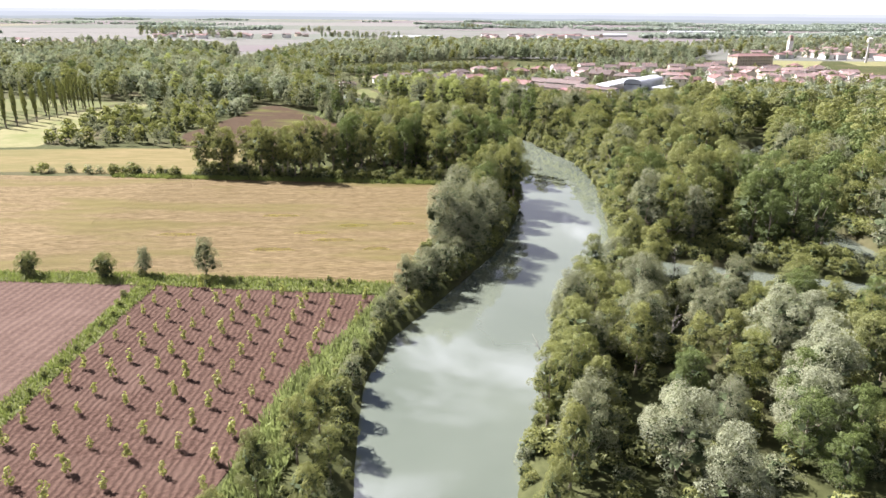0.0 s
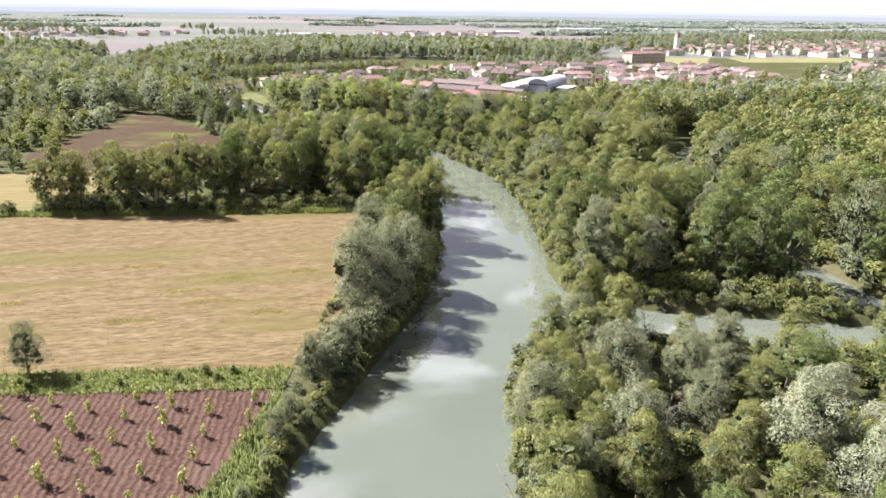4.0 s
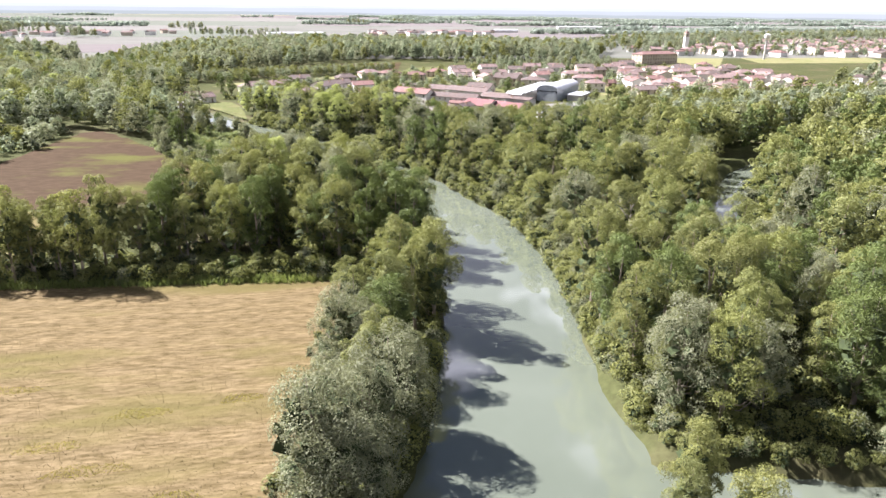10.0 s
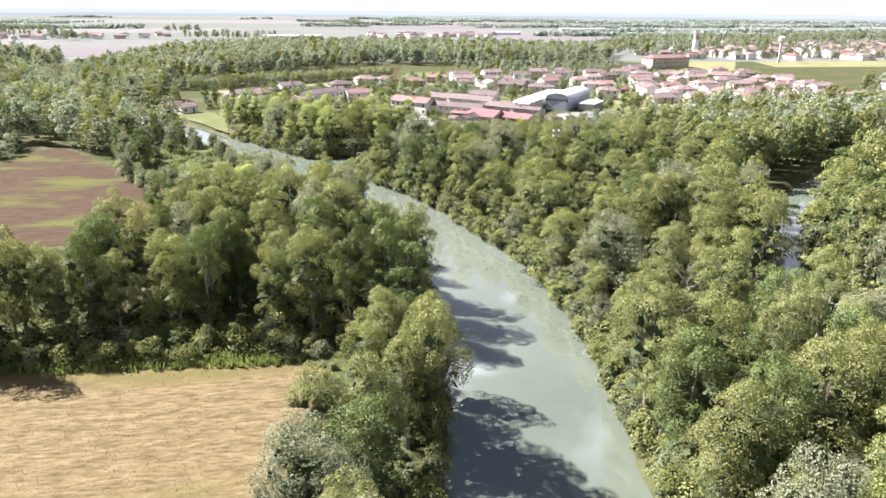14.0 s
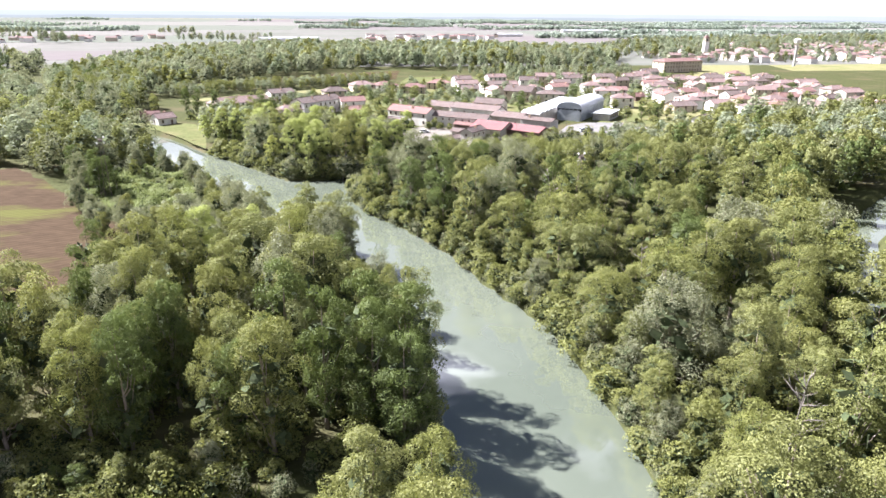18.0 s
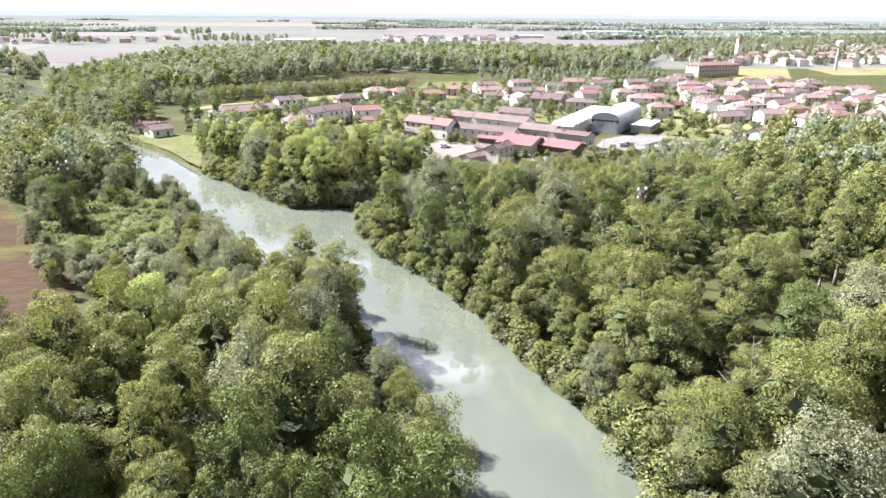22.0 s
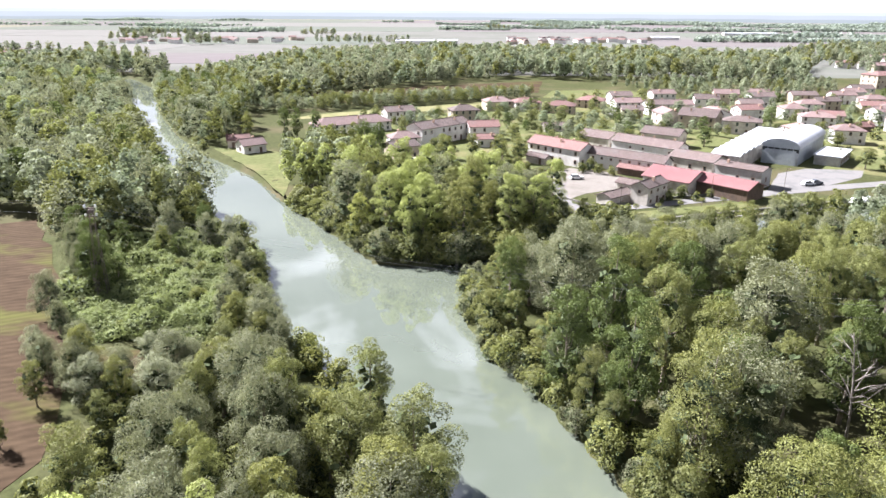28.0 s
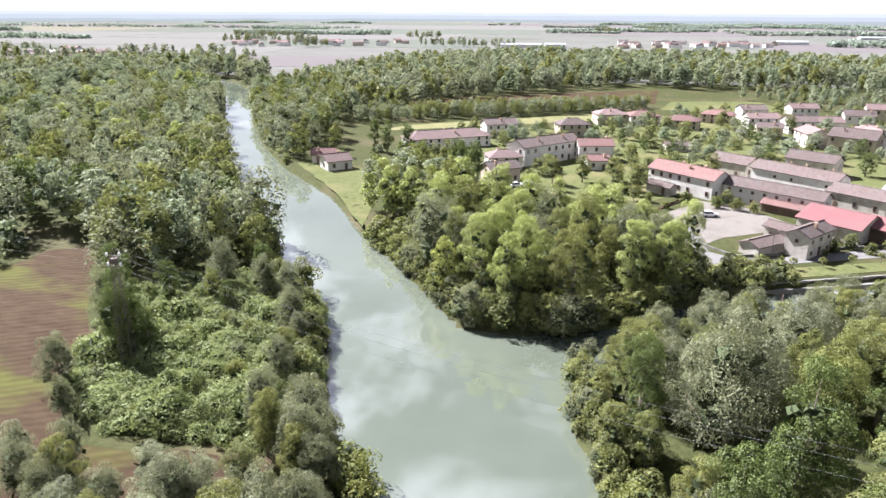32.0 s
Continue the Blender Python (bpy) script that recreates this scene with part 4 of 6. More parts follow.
fringe([(-17, 322), (-22, 338), (-27, 352), (-42, 370), (-52, 392)], 2.8, LOW, 2.5, 5, 30, (0.2, 2.5))
# west bank upstream
wood([(-60, 362), (-44, 372), (-54, 394), (-74, 418), (-94, 454), (-143, 540), (-175, 602), (-205, 660), (-270, 640), (-215, 480), (-160, 380), (-100, 378), (-88, 379), (-72, 356)], 7.6, (("willow", 4), ("black_poplar", 1.2), ("broadleaf", 2.5), ("poplar", 2), ("ivy", 1)), 9, 18, 31, wide=1.12)
wood([(-150, 252), (-98, 258), (-106, 284), (-97, 372), (-150, 374), (-160, 335)], 6.5, (("shrub", 2), ("broadleaf", 2), ("willow", 2), ("light_shrub", 1)), 4, 8, 32, 0.3)
wood([(-270, 420), (-172, 388), (-160, 380), (-215, 480), (-260, 600)], 9.0, TALL, 13, 19, 33)
# wooded spit between the river and the inlet
wood([(-1, 358), (14, 356), (24, 362), (34, 373), (38, 382), (28, 394), (18, 404), (2, 410), (-14, 412), (-22, 396), (-12, 376)], 6.6, (("black_poplar", 6), ("locust", 2), ("willow", 1.5)), 11, 17, 34, wide=0.95)
wood([(18, 406), (30, 396), (38, 388), (38, 402), (34, 420), (20, 428), (2, 424), (2, 412)], 5.2, (("shrub", 3), ("light_shrub", 3), ("locust", 1)), 3, 6, 134)
wood([(-24, 396), (-14, 414), (-6, 428), (-28, 446), (-42, 432), (-34, 408)], 6.0, (("black_poplar", 4), ("broadleaf", 2), ("ivy", 1)), 11, 16, 35)
undergrowth([(-2, 356), (16, 354), (28, 362), (38, 374), (43, 380), (42, 392), (36, 420), (0, 424), (-14, 412), (-28, 398), (-13, 376)], 3.2, 2, 4, 54, keep=-0.5)
undergrowth([(-60, 362), (-44, 371), (-54, 392), (-74, 416), (-94, 452), (-141, 537), (-150, 520), (-100, 440), (-80, 400)], 4.5, 2, 4, 55, keep=-0.5)
fringe([(-2, 355), (-14, 374), (-30, 397)], 2.6, LOW, 3, 5.5, 36, (-2.6, -0.5))
fringe([(18, 353), (-2, 354)], 1.7, (("light_shrub", 3), ("silver_shrub", 2), ("locust", 2), ("willow", 1)), 3.5, 7, 37, (-3.4, -0.6), 0.8)
fringe([(20, 354), (28, 362), (36, 372)], 2.4, LOW, 2.5, 5, 38, (0.8, 3))
for x, y, h, k in ((-17, 440, 17, "ivy"), (-13, 446, 15, "ivy"), (-42, 482, 14, "ivy"), (-52, 492, 13, "ivy"), (-58, 497, 13, "ivy"), (-22, 450, 14, "broadleaf"), (-70, 486, 11, "broadleaf"), (-80, 492, 12, "willow"), (-88, 505, 13, "broadleaf"), (-74, 500, 10, "locust"),
                     (44, 376, 8, "locust"), (40, 380, 7, "willow"), (-14, 394, 10, "locust"), (-7, 366, 11, "golden"), (-28, 411, 14, "locust"), (-24, 415, 13, "locust"), (-0.5, 356, 6.5, "white_willow"), (-74, 606, 14, "golden"), (-81, 611, 13, "golden")):
    plant(k, x, y, h, 1, random.Random(x * 3 + y), 0.9)
# east bank upstream, past the houses
fringe([(-82, 470), (-105, 504), (-139, 566), (-165, 620), (-186, 672)], 4.6, (("willow", 3), ("broadleaf", 2), ("locust", 1.5), ("ivy", 1)), 8, 14, 390, (-6, -1.6))
fringe([(-82, 470), (-105, 504), (-139, 566), (-165, 620)], 2.6, LOW, 2, 4.5, 391, (-3, -0.3), 0.8)
wood([(-92, 500), (-80, 515), (-92, 560), (-110, 620), (-150, 690), (-172, 640), (-138, 560), (-104, 502)], 7.5, TALL, 12, 17, 39)
# single trees and bushes on the field edges
for x, y, h, k in ((-44.8, 123.6, 8.5, "willow"), (-57, 124.8, 6, "willow"), (-63.5, 122.5, 5.2, "light_shrub"), (-79, 124, 5, "light_shrub"), (-87.5, 259, 6.5, "ivy"), (-99.5, 255.5, 6.5, "ivy"), (-37, 285, 5, "locust"), (-33, 275, 6, "locust")):
    plant(k, x, y, h, 0, random.Random(x), 0.95)
# columnar poplars in rows to the west
rng_c = random.Random(5)
for row in range(5):
    for k in range(11):
        plant("column", -186 - row * 8 + k * 1.1 + rng_c.uniform(-0.5, 0.5), 296 + row * 5 + k * 6.4 + rng_c.uniform(-0.7, 0.7), rng_c.uniform(13, 16.5), 1, rng_c, 0.9)


# ---- far woods, joined ----
def far_wood(name, polys, gap, low, high, seed, label, mix=None, lod=4, keep=2.0):
    pr, heap = random.Random(seed), Heap()
    names, weights = zip(*(mix or (("broadleaf", 5), ("poplar", 3), ("willow", 2), ("locust", 2))))
    for poly in polys:
        for x, y in scatter(poly, gap, pr, 0.06, keep):
            heap.add(pr.choices(names, weights)[0], x, y, pr.uniform(low, high), pr, lod, pr.uniform(0.9, 1.35))
    heap.done(name, label)


def tree_line(x0, x1, y, deep, seed):
    """A distant belt of trees: clumps of foliage, joined."""
    rng = np.random.default_rng(seed)
    n = int(min(420, max(30, (x1 - x0) * (8 + deep) / 55)))
    tx, ty = rng.uniform(x0, x1, n), y + rng.uniform(0, 4 + deep, n)
    th = rng.uniform(6, 11, n) + 3.5 * np.sin(tx * 0.02 + seed)
    each = 16
    d = rng.normal(size=(n * each, 3))
    d /= np.linalg.norm(d, axis=1)[:, None]
    P = np.c_[np.repeat(tx, each), np.repeat(ty + tx * 0.05, each), np.repeat(GROUND + th * 0.5, each)] + d * np.c_[np.repeat(th * 0.55, each), np.repeat(th * 0.55, each), np.repeat(th * 0.5, each)] * rng.uniform(0.5, 1.0, (n * each, 1))
    # normals lean upwards so the belt shades evenly, as through haze
    soft = d * 0.5 + np.array([0, 0, 0.9])
    q = leaf_quads(rng, P, d + rng.normal(scale=0.3, size=d.shape), 2.6, 0.7)
    tagged(new("distant_tree_line", quad_mesh("distant_tree_line", q, L_PLAIN_HAZED, 0, soft / np.linalg.norm(soft, axis=1)[:, None])), "distant tree line on the plain, its foliage greyed by haze", "woodland", kind="stuff")


far_wood("far_wood", [[(-170, 690), (-110, 630), (-92, 575), (-75, 600), (-60, 650), (55, 770), (100, 745), (160, 760), (260, 740), (330, 900), (200, 1020), (-60, 1050), (-150, 900)]], 9, 10, 18, 41, "broad belt of woodland beyond the village")
far_wood("far_wood", [[(-205, 665), (-275, 645), (-270, 420), (-420, 470), (-460, 700), (-330, 860), (-215, 760)]], 9.5, 13, 19, 42, "woodland along the west side of the river")
far_wood("hedge_belt", [[(-84, 558), (50, 632), (56, 656), (-92, 584)]], 4.2, 6, 8.5, 43, "dense green hedge belt behind the houses", lod=3)
far_wood("far_wood", [[(330, 430), (420, 420), (700, 560), (640, 620), (420, 520)], [(300, 370), (500, 300), (520, 400), (330, 420)]], 13, 11, 17, 44, "woodland at the edge of the town")
far_wood("far_wood", [[(310, 150), (620, 150), (600, 330), (320, 330)]], 13, 13, 18, 45, "woodland east of the canal")
far_wood("far_wood", [[(180, 610), (270, 690), (250, 735), (150, 745), (110, 700), (140, 650)]], 10, 5, 10, 46, "scrub and trees behind the houses")
far_wood("far_wood", [[(260, 900), (420, 880), (900, 1250), (1300, 1300), (1200, 1500), (500, 1250)], [(800, 700), (1500, 800), (1500, 1000), (850, 850)]], 17, 10, 16, 47, "scattered woodland round the town")
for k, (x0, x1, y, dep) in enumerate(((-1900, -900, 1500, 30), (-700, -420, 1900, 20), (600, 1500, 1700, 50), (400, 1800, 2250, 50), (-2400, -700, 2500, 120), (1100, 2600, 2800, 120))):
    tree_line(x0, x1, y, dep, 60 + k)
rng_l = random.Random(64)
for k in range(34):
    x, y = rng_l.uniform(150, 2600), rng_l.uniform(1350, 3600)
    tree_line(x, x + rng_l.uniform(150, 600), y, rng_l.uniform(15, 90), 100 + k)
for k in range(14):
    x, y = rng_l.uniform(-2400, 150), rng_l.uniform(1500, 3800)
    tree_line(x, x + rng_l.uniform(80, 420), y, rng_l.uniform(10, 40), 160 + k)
# glowing backdrop rings round the plain, raised to meet the horizon line
n_rim = 160
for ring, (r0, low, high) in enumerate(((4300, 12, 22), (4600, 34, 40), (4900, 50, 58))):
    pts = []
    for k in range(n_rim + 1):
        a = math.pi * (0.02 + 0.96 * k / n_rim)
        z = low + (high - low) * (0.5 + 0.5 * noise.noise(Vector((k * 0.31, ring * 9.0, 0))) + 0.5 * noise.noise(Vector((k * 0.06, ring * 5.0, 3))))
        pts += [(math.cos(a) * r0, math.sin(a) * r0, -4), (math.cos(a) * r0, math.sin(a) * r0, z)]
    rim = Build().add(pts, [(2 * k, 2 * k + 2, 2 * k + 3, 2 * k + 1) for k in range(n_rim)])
    tagged(new("backdrop", rim.mesh("backdrop", DISTANCE[ring])), "glowing hazy blue-grey backdrop of distant woods", "backdrop", kind="structure")
for k, (x, y, n) in enumerate(((234, 2380, 4), (-378, 1264, 3), (-300, 1700, 5), (-620, 1650, 8), (-500, 1400, 10), (90, 2300, 4), (-420, 990, 10), (-560, 900, 12), (-700, 1020, 10), (-150, 1330, 8))):
    far_wood("tree_group", [[(x - n * 9, y - 12), (x + n * 9, y - 12), (x + n * 9, y + 14), (x - n * 9, y + 14)]], 13, 10, 17, 80 + k, "clump of trees between distant fields")
# far fields, their colours greyed and paled to stand for haze
rng_f = random.Random(9)
FAR_MATS = [surf("hazed_field_" + n, rgb(a, 0.3), rgb(b, 0.31), rgb(c, 0.32), 0.05, 0.008, bump=0.02, stretch=(0.4, 1.5, 1), spec=0.0) for n, a, b, c in (
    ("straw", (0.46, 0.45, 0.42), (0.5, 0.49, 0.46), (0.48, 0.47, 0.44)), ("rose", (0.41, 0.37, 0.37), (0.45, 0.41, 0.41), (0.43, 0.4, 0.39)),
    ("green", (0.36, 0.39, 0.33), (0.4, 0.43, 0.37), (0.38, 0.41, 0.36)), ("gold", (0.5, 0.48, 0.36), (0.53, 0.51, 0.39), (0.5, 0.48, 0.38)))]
edges = [900, 1080, 1300, 1600, 2000, 2500, 3200, 4000, 4900]
for y0, y1 in zip(edges[:-1], edges[1:]):
    x = -y1 * 0.95
    while x < y1 * 1.0:
        w = rng_f.uniform(0.25, 0.6) * y0
        if not (x + w > 150 and x < 900 and y0 < 1250) and rng_f.random() < 0.85:
            sheet("field", [(px, py + px * 0.05) for px, py in ((x, y0), (x + w * 0.96, y0), (x + w * 0.96, y1 - 12), (x, y1 - 12))], rng_f.choices(FAR_MATS, (3, 4, 3, 1))[0], "distant farm field on the plain, paled by haze", lift=0.15, ragged=0)
        x += w
sheet("field", [(-60, 560), (-70, 540), (60, 612), (50, 634)], DRY_GRASS, "dry grass strip behind the houses")
sheet("field", [(-80, 590), (60, 668), (70, 745), (-90, 655)], BROWN, "dry fallow field beyond the hedge")
sheet("field", [(60, 640), (130, 640), (120, 690), (70, 680)], LAWN, "green meadow behind the village")
sheet("field", [(255, 650), (300, 640), (360, 690), (420, 790), (340, 800), (320, 700)], DRY_GRASS, "pale grass sports field beside the school")
sheet("field", [(420, 720), (560, 720), (600, 800), (440, 790)], DRY_GRASS, "pale mown field at the edge of the town")


# ---- buildings ----
def window_mesh(w, h, shutters=False):
    """A framed window: an outer box whose front steps back to the glass."""
    x, y = w / 2 + 0.1, 0.07
    ring = lambda a, d, c: [(-a, d, -c), (a, d, -c), (a, d, h + c), (-a, d, h + c)]
    v = ring(x, 0.06, 0.1) + ring(x, -y, 0.1) + ring(w / 2, -y, 0.0) + ring(w / 2, -0.015, 0.0)
    f, mi = [], []
    for r in range(3):
        f += [(r * 4 + k, r * 4 + (k + 1) % 4, r * 4 + 4 + (k + 1) % 4, r * 4 + 4 + k) for k in range(4)]
    f.append((12, 13, 14, 15))
    return mesh_from("window", v, f, [GLASS, SHUTTER_GREEN if shutters else FRAME_WOOD], False, [1] * 12 + [0])


def door_mesh(w, h, name):
    return Build().box(-w / 2, w / 2, -0.06, 0.05, 0, h).mesh(name, DARK_WOOD)


WINDOW, WINDOW_SHUT, WINDOW_SMALL = window_mesh(0.8, 1.2), window_mesh(0.8, 1.25, True), window_mesh(0.65, 0.65)
DOOR, GATE = door_mesh(1.0, 2.05, "door"), door_mesh(3.0, 2.6, "gate")
CHIMNEY = Build().box(-0.32, 0.32, -0.32, 0.32, -0.8, 1.3).mesh("chimney", BRICK)


def roof_mesh(w, d, h, rise, hip, mat, over=0.45):
    """A gabled or hipped roof with thick eaves."""
    x, y, t = w / 2 + over, d / 2 + over, 0.22
    drop = rise * over / (d / 2)
    rx = x - (y if hip else 0) * 0.9
    top = [(-x, -y, h - drop), (x, -y, h - drop), (x, y, h - drop), (-x, y, h - drop), (-rx, 0, h + rise), (rx, 0, h + rise)]
    v = [(a, b, c + t) for a, b, c in top] + [(a, b, c) for a, b, c in top]
    f = [(0, 1, 5, 4), (2, 3, 4, 5), (1, 2, 5), (3, 0, 4), (7, 6, 10, 11), (9, 8, 11, 10), (0, 6, 7, 1), (1, 7, 8, 2), (2, 8, 9, 3), (3, 9, 6, 0)]
    if not hip:
        f = [(0, 1, 5, 4), (2, 3, 4, 5), (7, 6, 10, 11), (9, 8, 11, 10), (0, 6, 7, 1), (2, 8, 9, 3), (1, 7, 11, 5), (5, 11, 8, 2), (3, 9, 10, 4), (4, 10, 6, 0)]
    b = Build().add(v, f)
    return b.tube([(-rx, 0, h + rise + t), (rx, 0, h + rise + t)], [0.14, 0.14], 6).mesh("roof", mat)


def walls_mesh(w, d, h, rise, hip, mat):
    if hip:
        return Build().box(-w / 2, w / 2, -d / 2, d / 2, -0.4, h).mesh("wall", mat)
    o = [(-w / 2, -d / 2, -0.4), (-w / 2, -d / 2, h), (-w / 2, 0, h + rise), (-w / 2, d / 2, h), (-w / 2, d / 2, -0.4)]
    return Build().prism(o, (w, 0, 0)).mesh("wall", mat)


def house(label, x, y, ang, w, d, h, rise=1.8, wall=None, roof=None, hip=False, rows=2, pitch=3.2, chimneys=1, win=None, doors=1, seed=0, category="house", name="house", sides=True):
    rng = random.Random(seed + x * 3 + y)
    wall, roof, win = wall or PLASTER_WHITE, roof or TILE_OLD, win or WINDOW
    top = new(name)
    tagged(top, label, category, "village houses")
    top.matrix_basis = pose(x, y, GROUND, 0, 0, ang)
    shell = part("wall", walls_mesh(w, d, h, rise, hip, wall), top)
    part("roof", roof_mesh(w, d, h, rise, hip, roof), top, m=pose(0, 0, 0.003))
    n = max(1, int(w / pitch))
    step = h / max(rows, 1)
    gate = rng.randrange(n)
    for f, (face, turn) in enumerate(((-d / 2 - 0.02, 0), (d / 2 + 0.02, 180))):
        for r in range(rows):
            for k in range(n):
                px = (k + 0.5) / n * w - w / 2
                if r == 0 and f == 0 and doors and k == gate:
                    part("door", DOOR, top, m=pose(px, face, 0, 0, 0, turn))
                elif rng.random() < 0.8:
                    part("window", win, top, m=pose(px, face, r * step + step * 0.34, 0, 0, turn))
    if sides:
        for s, turn in ((-1, -90), (1, 90)):
            for r in range(rows):
                for k in range(max(1, int(d / 4))):
                    if rng.random() < 0.7:
                        part("window", win, top, m=pose(s * (w / 2 + 0.02), (k + 0.5) / max(1, int(d / 4)) * d - d / 2, r * step + step * 0.34, 0, 0, turn))
    for k in range(chimneys):
        part("chimney", CHIMNEY, top, m=pose(rng.uniform(-0.4, 0.4) * w * (0.5 if hip else 1), rng.choice((-0.2, 0.2)) * d, h + rise * 0.6))
    return top


# old farm row and its neighbours, from the river westwards of the inlet
house("white two-storey farmhouse with a reddish tiled roof", 48.1, 455.3, -44.8, 22, 8, 5.6, 2.0, PLASTER_WHITE, TILE_RED, pitch=3, chimneys=3, name="farmhouse")
house("low tiled lean-to beside the white farmhouse", 40.5, 451.5, -44.8, 8, 3.5, 2.4, 0.8, PLASTER_GREY, TILE_OLD, rows=1, chimneys=0, name="lean_to", category="outbuilding")
house("long two-storey farm wing with small dark windows", 68.6, 441.4, -38, 26, 6, 4.6, 1.7, PLASTER_WHITE, TILE_OLD, pitch=2.9, chimneys=0, win=WINDOW_SMALL, name="farm_wing", category="farm building")
house("low open tiled shed along the farm wing", 69.5, 434.2, -38, 11, 3.4, 2.3, 0.8, DARK_WOOD, TILE_RED, rows=0, chimneys=0, doors=0, name="lean_to", category="outbuilding", sides=False)
house("tall whitewashed barn with an old tiled roof", 79.5, 460.7, -44, 25, 8, 5.6, 1.8, PLASTER_WHITE, TILE_OLD, pitch=4.5, chimneys=3, win=WINDOW_SMALL, name="barn", category="farm building")
house("grey plastered barn with a tiled roof", 66, 481, -44, 13, 8, 4.6, 1.8, PLASTER_GREY, TILE_OLD, pitch=5, chimneys=0, rows=1, name="barn", category="farm building")
house("old tiled barn behind the courtyard", 92, 489, -38, 15, 8, 4.6, 2.0, PLASTER_GREY, TILE_OLD, pitch=5, chimneys=0, rows=1, name="barn", category="farm building")
house("low brown tiled roof between the farm wing and the factory", 91, 443, -44, 15, 10, 4.4, 1.6, PLASTER_GREY, TILE_OLD, pitch=4, chimneys=0, rows=1, name="barn", category="farm building")
house("ruinous grey stone house with an ivy-grown tiled roof", 65.8, 402.8, 48, 10.5, 5.0, 5.0, 1.2, PLASTER_GREY, TILE_OLD, chimneys=1, win=WINDOW_SMALL, name="old_house")
house("low grey cart shed with a shallow tiled roof", 56.4, 401.6, 41, 9.2, 4.8, 2.3, 0.9, PLASTER_GREY, TILE_OLD, rows=0, chimneys=0, doors=0, name="cart_shed", category="outbuilding", sides=False)
house("narrow tiled annexe of the old stone house", 62.2, 408.2, -44, 7.0, 4.0, 3.8, 0.9, PLASTER_GREY, TILE_OLD, rows=1, chimneys=0, name="annexe", category="outbuilding")
# red-roofed hall
house("long hall with a red sheet-metal roof", 77.4, 419.0, -42, 14, 13, 3.6, 2.2, PLASTER_GREY, RED_SHEET, rows=0, chimneys=0, doors=0, name="red_roofed_hall", category="hall", sides=False)
house("open shed with a red sheet-metal roof", 89.5, 411.5, -48, 17, 9, 3.5, 1.6, DARK_WOOD, RED_SHEET, rows=0, chimneys=0, doors=0, name="red_roofed_shed", category="shed", sides=False)
house("grey block building with a tiled roof beside the hall", 99.0, 425.5, -44, 14, 7, 5.2, 0.8, CONCRETE, TILE_OLD, rows=1, pitch=4, chimneys=1, name="workshop", category="workshop")
